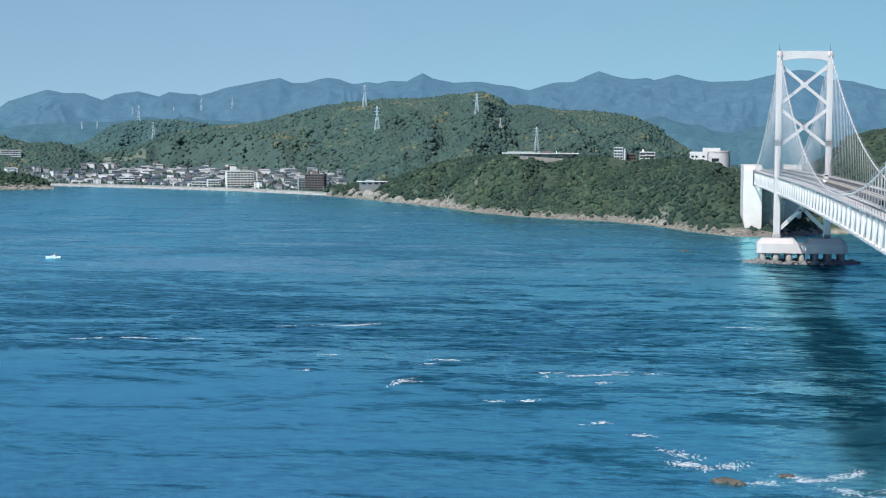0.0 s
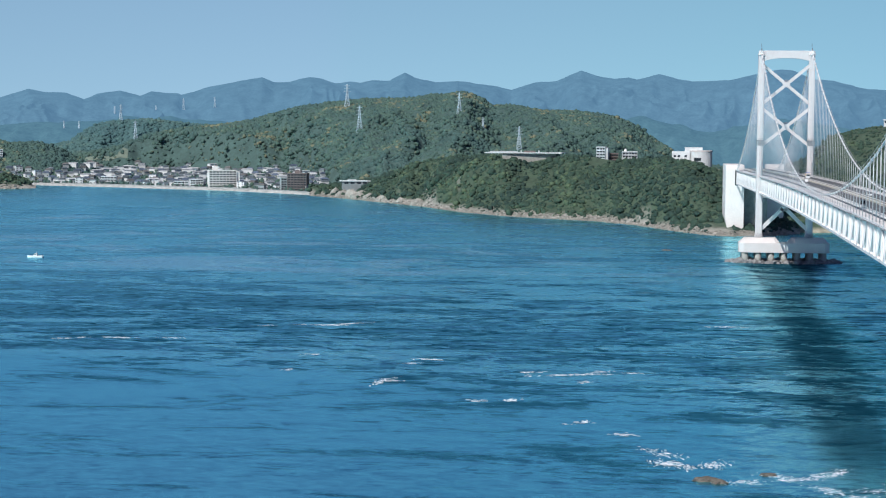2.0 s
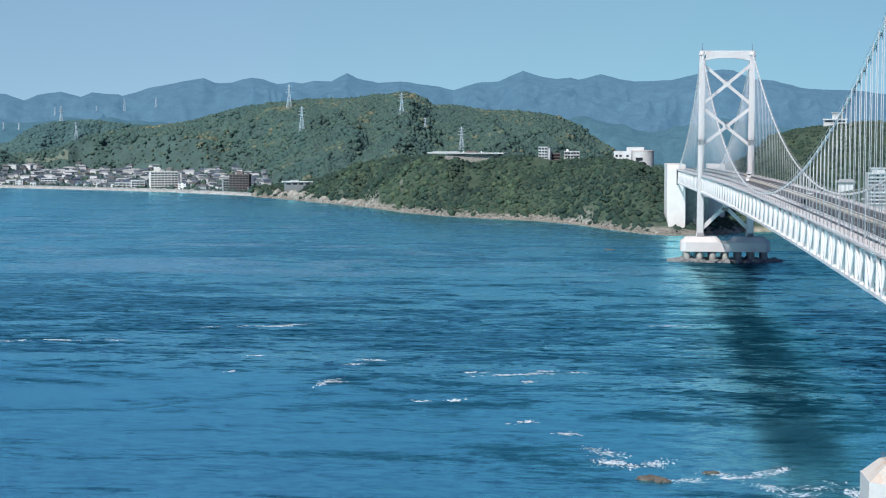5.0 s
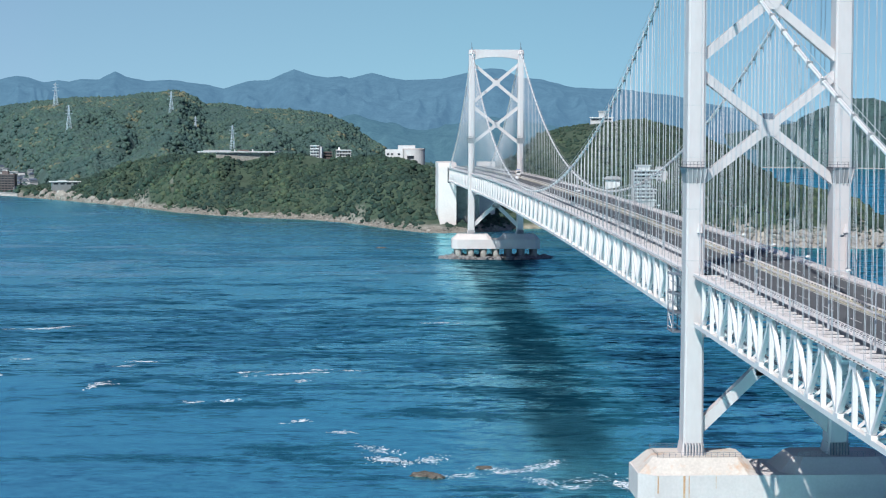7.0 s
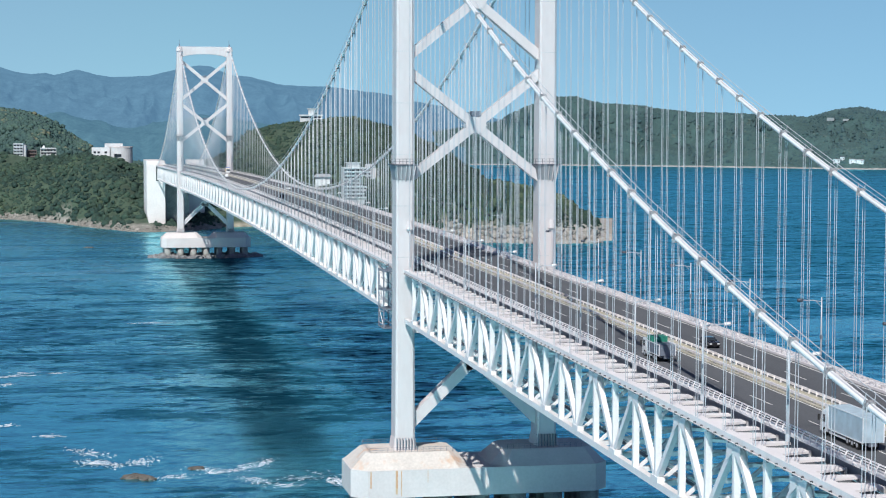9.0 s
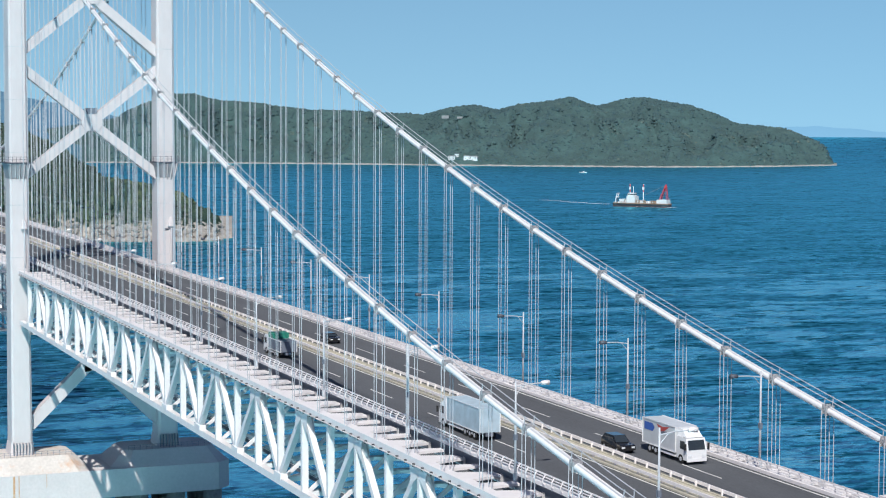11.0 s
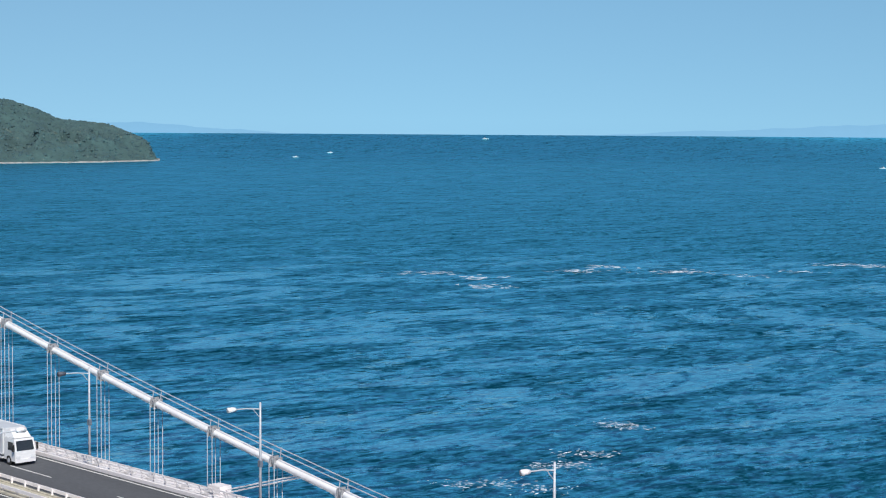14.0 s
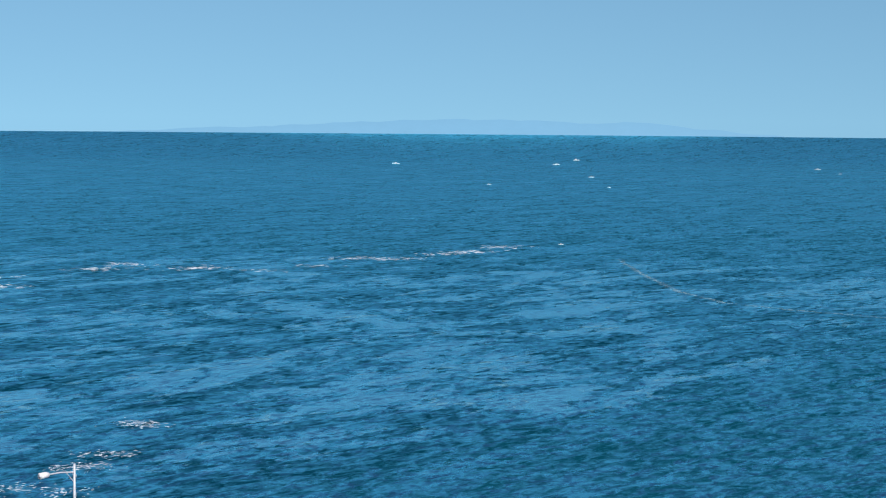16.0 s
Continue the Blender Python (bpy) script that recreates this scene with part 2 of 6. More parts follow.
    streak = math_node("MULTIPLY", ranged(math_node("ADD", off_axis, math_node("MULTIPLY", math_node("SUBTRACT", noise(0.012, 2, (1, 0.3, 1)), 0.5), 6.0)), 24, 3), math_node("MULTIPLY", ranged(sp.outputs[1], 20, 150, 0.45, 1.0), ranged(sp.outputs[1], 895, 850)))

    # the body of the water: green blue, paler over the bay
    col = n.new("ShaderNodeMixRGB")
    col.inputs[1].default_value, col.inputs[2].default_value = (0.002, 0.060, 0.095, 1), (0.006, 0.064, 0.098, 1)
    l.new(west, col.inputs[0])
    # rippled streams mirror less sky: that darkness is put into the body colour
    dark = n.new("ShaderNodeMixRGB")
    dark.inputs[2].default_value = (0.001, 0.034, 0.064, 1)
    l.new(math_node("MULTIPLY", ranged(rough, 0.45, 1.0), math_node("MULTIPLY", math_node("MAXIMUM", west, ranged(belt, 0, 1, 0.0, 0.8)), 0.9)), dark.inputs[0])
    l.new(col.outputs[0], dark.inputs[1])
    bay = math_node("MULTIPLY", ranged(math_node("SUBTRACT", sp.outputs[1], math_node("MULTIPLY", sp.outputs[0], 0.8)), 600, 1600), west)
    # smooth water's pale sky reflection is put into this colour too
    col2 = n.new("ShaderNodeMixRGB")
    col2.inputs[2].default_value = (0.150, 0.400, 0.560, 1)
    l.new(math_node("MAXIMUM", math_node("MULTIPLY", bay, 0.52), math_node("MULTIPLY", ranged(rough, 0.75, 0.0), ranged(calm, 0, 1, 0.70, 0.10))), col2.inputs[0])
    l.new(dark.outputs[0], col2.inputs[1])

    # pale slicks drawn out between the streams: sky reflection put into body and gloss colour
    sleek = math_node("MULTIPLY", ranged(math_node("ADD", noise(0.0085, 9, (0.8, 1.1, 1), 15, 0.70, 1.6), math_node("MULTIPLY", boil, 0.10)), 0.50, 0.64), math_node("MULTIPLY", west, math_node("MULTIPLY", ranged(line, 420, 640), ranged(line, 1750, 1150, 0.35, 1.0))))
    col3 = n.new("ShaderNodeMixRGB")
    col3.inputs[2].default_value = (0.22, 0.48, 0.64, 1)
    l.new(math_node("MULTIPLY", sleek, 0.55), col3.inputs[0])
    l.new(col2.outputs[0], col3.inputs[1])

    # facets of the waves: the normal leans with chop, waves and swell, least on the slicks
    def lean(v, k):
        return vec("MULTIPLY", vec("SUBTRACT", v, (0.5, 0.5, 0.5)).outputs[0], (k, k, 0)).outputs[0]
    chop = noise(0.75, 3, (0.75, 1.0, 1), 40, 0.6, 0.3, "Color")
    waves = noise(0.24, 3, (0.6, 1.15, 1), 35, 0.55, 0.5, "Color")
    swell = noise(0.05, 3, (0.6, 1.2, 1), 30, 0.6, 0.8, "Color")
    slope = vec("ADD", vec("ADD", lean(chop, 0.75), lean(waves, 0.9)).outputs[0], lean(swell, 0.15))
    eased = n.new("ShaderNodeVectorMath")
    eased.operation = "SCALE"
    l.new(slope.outputs[0], eased.inputs[0])
    l.new(math_node("MULTIPLY", ranged(rough, 0, 1, 0.42, 1.0), ranged(calm, 0, 1, 1.0, 0.4)), eased.inputs["Scale"])
    facet = vec("NORMALIZE", vec("ADD", eased.outputs[0], (0.0, 0.0, 1.0)).outputs[0], None)
    # mirror of the sky above the body, weighed by Fresnel, broken where the water is rough
    n.remove(b)
    body, gloss, fres, mixs = n.new("ShaderNodeBsdfDiffuse"), n.new("ShaderNodeBsdfGlossy"), n.new("ShaderNodeFresnel"), n.new("ShaderNodeMixShader")
    shine = n.new("ShaderNodeMixRGB")
    shine.inputs[1].default_value, shine.inputs[2].default_value = (0.23, 0.765, 0.90, 1), (0.30, 0.75, 0.89, 1)
    l.new(west, shine.inputs[0])
    clear = n.new("ShaderNodeMixRGB")
    clear.inputs[2].default_value = (0.44, 0.89, 0.97, 1)
    l.new(math_node("MULTIPLY", ranged(rough, 0.7, 0.0), ranged(calm, 0, 1, 0.9, 0.25)), clear.inputs[0])
    l.new(shine.outputs[0], clear.inputs[1])
    slick_shine = n.new("ShaderNodeMixRGB")
    slick_shine.inputs[2].default_value = (0.64, 0.92, 1.0, 1)
    l.new(math_node("MULTIPLY", sleek, 0.85), slick_shine.inputs[0])
    l.new(clear.outputs[0], slick_shine.inputs[1])
    l.new(slick_shine.outputs[0], gloss.inputs["Color"])
    l.new(ranged(rough, 0, 1, 0.22, 0.28), gloss.inputs["Roughness"])
    fres.inputs["IOR"].default_value = 1.33
    for nd in (body, gloss, fres):
        l.new(facet.outputs[0], nd.inputs["Normal"])
    # body colour darkened along the painted deck reflection
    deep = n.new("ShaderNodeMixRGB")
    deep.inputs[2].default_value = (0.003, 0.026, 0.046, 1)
    l.new(math_node("MULTIPLY", streak, 0.92), deep.inputs[0])
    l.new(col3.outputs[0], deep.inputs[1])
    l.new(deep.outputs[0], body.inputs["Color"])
    ripple = ranged(noise(0.20, 5, (0.6, 1.2, 1), 28, 0.66, 0.8), 0.36, 0.64)
    swing = ranged(calm, 0, 1, 1.15, 0.14)
    # stream lines: long threads of smoother and rougher water
    threads = ranged(noise(0.035, 7, (0.5, 1.3, 1), 20, 0.72, 1.2), 0.38, 0.62)
    ripple = math_node("ADD", math_node("MULTIPLY", ripple, 0.6), math_node("MULTIPLY", threads, 0.4))
    grain = math_node("ADD", math_node("MULTIPLY", math_node("SUBTRACT", math_node("MULTIPLY", ripple, 2.0), 1.0), swing), 1.0)
    # the gloss also fades along the painted deck reflection
    l.new(math_node("MULTIPLY", math_node("MULTIPLY", math_node("MULTIPLY", math_node("MULTIPLY", math_node("POWER", fres.outputs[0], 1.6), 2.0), grain), math_node("MULTIPLY", math_node("MULTIPLY", ranged(rough, 0, 1, 1.54, 0.31), ranged(calm, 0, 1, 1.0, 0.46)), ranged(out, 900, 3200, 1.0, 2.0))), ranged(streak, 0, 1, 1.0, 0.16)), mixs.inputs[0])
    l.new(body.outputs[0], mixs.inputs[1])
    l.new(gloss.outputs[0], mixs.inputs[2])
    l.new(mixs.outputs[0], n["Material Output"].inputs["Surface"])
    return m


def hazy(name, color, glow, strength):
    """A distant range whose blue glow stands in for kilometres of hazy air: backdrop only."""
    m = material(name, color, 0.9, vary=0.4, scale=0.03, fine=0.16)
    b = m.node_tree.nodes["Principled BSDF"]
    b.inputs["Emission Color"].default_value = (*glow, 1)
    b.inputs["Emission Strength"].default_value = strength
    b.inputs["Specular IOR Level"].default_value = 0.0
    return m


WHITE = material("white_bridge_paint", (0.83, 0.79, 0.785), 0.42, vary=0.07, scale=0.12, fine=1.5)
TOWERW = material("white_tower_paint", (0.63, 0.585, 0.585), 0.45, vary=0.06, scale=0.08, fine=0.9, stretch=(1, 1, 0.3))
JOINT = material("weathered_joint_paint", (0.585, 0.57, 0.575), 0.55, vary=0.2, scale=0.6, fine=3)
# band grey is darkened for the shaded side of the main span cables
BANDS = material("shade_grey_band_paint", (0.36, 0.36, 0.37), 0.5, vary=0.2, scale=0.6, fine=3)
CABLEW = material("white_cable_wrap", (0.86, 0.85, 0.85), 0.4, vary=0.08, scale=0.5, fine=3)
STEEL = material("galvanised_rope", (0.50, 0.52, 0.555), 0.45, metal=0.0, vary=0.1)
GREYST = material("grey_steel", (0.17, 0.195, 0.24), 0.5, metal=0.1, vary=0.15)
PLAT = material("platform_steel_and_head_shade", (0.085, 0.095, 0.12), 0.6, metal=0.1, vary=0.2)
# shade under the service platform is put into the corbel's grey
SHADOWST = material("corbel_shade_grey", (0.30, 0.31, 0.33), 0.55, vary=0.15)
GAP_SHADE = material("gap_shade_grey", (0.13, 0.14, 0.15), 0.7, vary=0.3, scale=1.0)
DARKST = material("dark_grating", (0.045, 0.05, 0.055), 0.7, vary=0.3, scale=1.0)
ASPHALT = material("asphalt", (0.096, 0.102, 0.112), 0.85, vary=0.25, scale=0.15, fine=8, bump=0.2, stretch=(1, 0.15, 1))
LINE = material("road_marking_paint", (0.75, 0.75, 0.72), 0.6, vary=0.15, fine=3)
MEDIAN = material("buff_median_concrete", (0.50, 0.47, 0.38), 0.8, vary=0.25, scale=0.3, fine=3)
CONC = material("pale_concrete", (0.64, 0.59, 0.58), 0.8, vary=0.07, scale=0.2, fine=1.6, bump=0.15)
CONC_W = material("whitened_concrete", (0.76, 0.70, 0.68), 0.75, vary=0.08, scale=0.08, fine=0.8, bump=0.1)
CONC_R = rusted("rust_stained_concrete", (0.62, 0.57, 0.53), 0.12)
ROCK_D = material("wet_grey_rock", (0.23, 0.23, 0.235), 0.8, vary=0.45, scale=0.3, fine=1.2, bump=0.6)
# blue haze of distance is put into the pylon grey
PYLON = material("hazed_galvanised_lattice", (0.50, 0.62, 0.70), 0.6, vary=0.1)
CONC_D = material("sea_stained_and_shaded_concrete", (0.32, 0.32, 0.30), 0.85, vary=0.35, scale=0.3, fine=1.5, bump=0.3)
RUST = material("rust_stain", (0.42, 0.20, 0.08), 0.85, vary=0.5, scale=0.8, fine=4, second=(0.62, 0.50, 0.36))
ROCK_P = material("pale_cliff_rock", (0.33, 0.315, 0.285), 0.9, vary=0.4, scale=0.08, fine=0.5, bump=0.6)
SEA = sea_material()
WAKE = material("old_wake_water", (0.28, 0.48, 0.58), 0.6, vary=0.3, scale=1, fine=6)
FOAM = material("sea_foam", (0.74, 0.85, 0.93), 0.9, vary=0.1, scale=1, fine=6)
GROUND_H = shore_ground("headland_soil", (0.33, 0.315, 0.285), (0.052, 0.086, 0.056), 3.0, 7.0)
GROUND_C = shore_ground("cape_soil", (0.40, 0.37, 0.33), (0.052, 0.084, 0.056), 9.0, 18.0)
GROUND_E = shore_ground("hill_soil", (0.30, 0.28, 0.22), (0.052, 0.084, 0.056), 3.0, 6.0)
# distant soils: air haze is put into the inland green as blue
GROUND_T = shore_ground("hazed_town_soil", (0.46, 0.475, 0.465), (0.056, 0.106, 0.098), 2.6, 4.2, (0.0, 0.05))
GROUND_B = shore_ground("hazed_back_hill_soil", (0.40, 0.40, 0.39), (0.060, 0.124, 0.130), 2.6, 4.2, (0.0, 0.05))
GROUND_I = shore_ground("hazed_island_soil", (0.40, 0.40, 0.39), (0.050, 0.104, 0.102), 1.6, 3.2, (0.0, 0.05))
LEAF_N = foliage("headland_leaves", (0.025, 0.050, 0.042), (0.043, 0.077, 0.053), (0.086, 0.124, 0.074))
# distant leaves: the same blue haze is put into their greens
LEAF_M = foliage("hazed_hill_leaves", (0.050, 0.098, 0.094), (0.070, 0.124, 0.100), (0.165, 0.174, 0.116), 0.05)
LEAF_B = foliage("hazed_back_hill_leaves", (0.056, 0.120, 0.128), (0.070, 0.138, 0.134), (0.100, 0.158, 0.140), 0.05)
LEAF_F = foliage("hazed_island_leaves", (0.046, 0.090, 0.102), (0.060, 0.107, 0.112), (0.104, 0.148, 0.130), 0.06)
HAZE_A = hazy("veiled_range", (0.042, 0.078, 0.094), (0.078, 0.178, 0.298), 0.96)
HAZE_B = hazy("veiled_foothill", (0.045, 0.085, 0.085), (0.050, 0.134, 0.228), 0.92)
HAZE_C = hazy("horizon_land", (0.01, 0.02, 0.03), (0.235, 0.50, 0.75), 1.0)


# ---- mesh tools ----
class Build:
    """Collects plain geometry and turns it into one mesh object."""

    def __init__(self):
        self.v, self.f = [], []

    def poly(self, pts, faces):
        o = len(self.v)
        self.v += [tuple(p) for p in pts]
        self.f += [tuple(i + o for i in f) for f in faces]
        return self

    def box(self, x0, x1, y0, y1, z0, z1):
        p = [(x, y, z) for z in (z0, z1) for x, y in ((x0, y0), (x1, y0), (x1, y1), (x0, y1))]
        return self.poly(p, [(3, 2, 1, 0), (4, 5, 6, 7), (0, 1, 5, 4), (1, 2, 6, 5), (2, 3, 7, 6), (3, 0, 4, 7)])

    def prism(self, outline, z0, z1, top=None):
        """outline: plan points; top: plan points of the upper end."""
        k = len(outline)
        t = top or outline
        p = [(x, y, z0) for x, y in outline] + [(x, y, z1) for x, y in t]
        return self.poly(p, [tuple(range(k - 1, -1, -1)), tuple(range(k, 2 * k))] + [(i, (i + 1) % k, k + (i + 1) % k, k + i) for i in range(k)])

    def beam(self, a, b, w, h, up=(0, 0, 1)):
        a, b = Vector(a), Vector(b)
        d = (b - a).normalized()
        s = d.cross(Vector(up))
        s = (s if s.length > 1e-4 else d.cross(Vector((0, 1, 0)))).normalized()
        u = s.cross(d)
        p = [e + s * (i * w / 2) + u * (j * h / 2) for e in (a, b) for i, j in ((-1, -1), (1, -1), (1, 1), (-1, 1))]
        return self.poly(p, [(0, 1, 2, 3), (7, 6, 5, 4), (0, 4, 5, 1), (1, 5, 6, 2), (2, 6, 7, 3), (3, 7, 4, 0)])

    def tube(self, path, r, n=8, r_end=None):
        path = [Vector(p) for p in path]
        rings = []
        for i, p in enumerate(path):
            d = (path[min(i + 1, len(path) - 1)] - path[max(i - 1, 0)]).normalized()
            s = d.cross(Vector((0, 0, 1)))
            s = (s if s.length > 1e-3 else d.cross(Vector((0, 1, 0)))).normalized()
            u = s.cross(d)
            k = r if r_end is None else r + (r_end - r) * i / (len(path) - 1)
            rings += [p + k * (s * math.cos(q * math.tau / n) + u * math.sin(q * math.tau / n)) for q in range(n)]
        m = len(path)
        f = [(i * n + q, i * n + (q + 1) % n, (i + 1) * n + (q + 1) % n, (i + 1) * n + q) for i in range(m - 1) for q in range(n)]
        f += [tuple(range(n - 1, -1, -1)), tuple(range((m - 1) * n, m * n))]
        return self.poly(rings, f)

    def mesh(self, name, mat, smooth=False):
        me = bpy.data.meshes.new(name)
        me.from_pydata(self.v, [], self.f)
        me.materials.append(mat)
        if smooth:
            me.polygons.foreach_set("use_smooth", [True] * len(me.polygons))
        me.update()
        return me

    def part(self, name, mat, parent=None, label="", smooth=False):
        return put(name, self.mesh(name, mat, smooth), parent, None, label)


def put(name, me, parent=None, m=None, label=""):
    ob = new(name, me)
    if parent is not None:
        ob.parent = parent
    if m is not None:
        ob.matrix_local = m
    if label:
        ob["label"] = label
    return ob


def thing(name, label, category, group="", kind="", at=None):
    ob = tagged(new(name), label, category, group, kind)
    if at is not None:
        ob.matrix_world = at
    return ob


def raw_mesh(name, v, f, mat, smooth=True):
    """A mesh from numpy arrays of vertices and equal-sided faces."""
    me = bpy.data.meshes.new(name)
    k = f.shape[1]
    me.vertices.add(len(v))
    me.vertices.foreach_set("co", np.ascontiguousarray(v, np.float32).ravel())
    me.loops.add(f.size)
    me.loops.foreach_set("vertex_index", np.ascontiguousarray(f, np.int32).ravel())
    me.polygons.add(len(f))
    me.polygons.foreach_set("loop_start", np.arange(0, f.size, k, dtype=np.int32))
    me.polygons.foreach_set("use_smooth", np.full(len(f), smooth))
    me.materials.append(mat)
    me.update(calc_edges=True)
    return me


# ---- sea ----
RIM = 4900.0


def sea_level(r):
    """The sheet lifts gently beyond 4.2 km, so that its rim lies on the horizon."""
    return 54.5 * np.clip((r - 4250.0) / (RIM - 4250.0), 0, 1) ** 1.25


rr = np.concatenate([np.geomspace(15, 4250, 60), np.linspace(4280, RIM, 22)])
aa = np.linspace(0, math.tau, 361)[:-1]
R_, A_ = np.meshgrid(rr, aa, indexing="ij")
sv = np.stack([EYE.x + R_ * np.sin(A_), EYE.y + R_ * np.cos(A_), sea_level(R_)], -1).reshape(-1, 3)
ix = np.arange(len(rr) * 360).reshape(len(rr), 360)
jx = np.roll(ix, -1, 1)
sf = np.stack([ix[:-1], ix[1:], jx[1:], jx[:-1]], -1).reshape(-1, 4)
sv = np.vstack([sv, [[EYE.x, EYE.y, 0.0]]])
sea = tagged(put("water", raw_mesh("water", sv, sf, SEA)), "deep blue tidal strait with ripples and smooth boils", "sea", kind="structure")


# ---- land ----
def fbm(x, y, size, octaves=4, seed=0.0):
    """Value noise on arrays, about -1 to 1."""
    out, amp = np.zeros_like(x), 1.0
    for o in range(octaves):
        px, py = x / size + seed + 17.3 * o, y / size - seed + 9.1 * o
        ix0, iy0 = np.floor(px), np.floor(py)
        fx, fy = px - ix0, py - iy0
        fx, fy = fx * fx * (3 - 2 * fx), fy * fy * (3 - 2 * fy)

        def hsh(a, b):
            s = np.sin(a * 127.1 + b * 311.7) * 43758.5453
            return (s - np.floor(s)) * 2 - 1
        out += amp * ((hsh(ix0, iy0) * (1 - fx) + hsh(ix0 + 1, iy0) * fx) * (1 - fy) + (hsh(ix0, iy0 + 1) * (1 - fx) + hsh(ix0 + 1, iy0 + 1) * fx) * fy)
        size, amp = size / 2.1, amp * 0.5
    return out / 1.6


class Land:
    """A shore that climbs to a ridge: rows of bearing, shore distance, ridge distance, ridge height."""

    def __init__(self, rows, rough=6.0, back=300.0, steep=0.75, seed=1.0, foot=2.0, size=110.0, spur=0.0, crest=0.0, exact=False):
        self.t = np.array([(*q, 0.0)[:5] for q in rows], float)
        self.rough, self.back, self.steep, self.seed, self.foot, self.size = rough, back, steep, seed, foot, size
        self.spur, self.crest, self.exact = spur, crest, exact

    def height(self, b, r):
        t = self.t
        r0, r1, h, flat = (np.interp(b, t[:, 0], t[:, k]) for k in (1, 2, 3, 4))
        x, y = EYE.x + r * np.sin(np.radians(b)), EYE.y + r * np.cos(np.radians(b))
        r0 = r0 + 10 * fbm(x, y, 60, 3, 5 + self.seed)
        plain = np.clip(r - r0, 0, flat) * 0.05
        u = np.clip((r - r0 - flat) / (r1 - r0 - flat), 0, 1)
        v = np.clip((r - r1) / self.back, 0, 1)
        # a ridge fitted to the camera's view keeps its line: the relief dies out towards it, and the slopes below run
        # softer
        if self.exact:
            soft = sum(np.interp(b + d, t[:, 0], t[:, 3]) for d in (-1.5, -1.0, -0.5, 0.0, 0.5, 1.0, 1.5)) / 7
            h = h * u ** 2 + np.minimum(soft, h * 1.15) * (1 - u ** 2)
        keep = 1 - u ** 5 if self.exact else 1.0
        z = h * (1 - (1 - u) ** (1 / self.steep)) ** 0.9 * (1 - v * v * (3 - 2 * v))
        z = z + self.rough * fbm(x, y, self.size, 5, self.seed) * np.sin(np.pi * np.clip(u * 0.95, 0, 1)) ** 0.5 * (1 - v) * keep
        gully = np.abs(fbm(x, y, self.size * 1.7, 3, self.seed + 40))
        z = z - self.rough * 0.9 * (1 - np.clip(gully * 3, 0, 1)) * np.sin(np.pi * np.clip(u, 0, 1))
        # spurs and ravines that run down to the water, and an uneven crest
        wob = fbm(x, y, 160, 3, self.seed + 9) * 40
        arc = np.radians(b) * t[:, 1].mean() + wob
        ridged = 1 - np.abs(fbm(arc, r * 0.22, 95, 3, self.seed + 70)) * 2.2
        z = z + self.spur * (ridged - 0.55) * np.sin(np.pi * np.clip(u * 0.9, 0, 1)) * (1 - v) * keep
        z = z + self.crest * fbm(arc, r * 0.1, 70, 4, self.seed + 90) * u * (1 - v)
        return np.where(r < r0, -2.0, np.maximum(z * (1 - plain / 140) + plain, self.foot * np.clip((r - r0) / 18, 0, 1)))

    def span(self):
        return self.t[0, 0], self.t[-1, 0], self.t[:, 1].min() - 30, self.t[:, 2].max() + self.back

    def sheet(self, name, mat, label, nb, nr, category="hill", kind="structure"):
        b0, b1, ra, rb = self.span()
        b, r = np.meshgrid(np.linspace(b0, b1, nb), np.linspace(ra, rb, nr), indexing="ij")
        z = self.height(b, r)
        v = np.stack([EYE.x + r * np.sin(np.radians(b)), EYE.y + r * np.cos(np.radians(b)), z], -1).reshape(-1, 3)
        i = np.arange(nb * nr).reshape(nb, nr)
        f = np.stack([i[:-1, :-1], i[1:, :-1], i[1:, 1:], i[:-1, 1:]], -1).reshape(-1, 4)
        return tagged(put(name, raw_mesh(name, v, f, mat)), label, category, kind=kind)

    def scatter(self, count, rng, keep):
        """Places on the front slope, as x, y, z."""
        b0, b1, ra, rb = self.span()
        out = []
        while sum(len(o) for o in out) < count:
            b = rng.uniform(b0, b1, 4000)
            r = np.sqrt(rng.uniform(ra ** 2, (rb - self.back * 0.7) ** 2, 4000))
            z = self.height(b, r)
            ok = keep(b, r, z)
            x, y = EYE.x + r * np.sin(np.radians(b)), EYE.y + r * np.cos(np.radians(b))
            out.append(np.stack([x, y, z], -1)[ok])
        return np.concatenate(out)[:count]


def ico(level):
    bm = bmesh.new()
    bmesh.ops.create_icosphere(bm, subdivisions=level, radius=1.0)
    v = np.array([x.co for x in bm.verts])
    f = np.array([[w.index for w in x.verts] for x in bm.faces])
    bm.free()
    return v, f


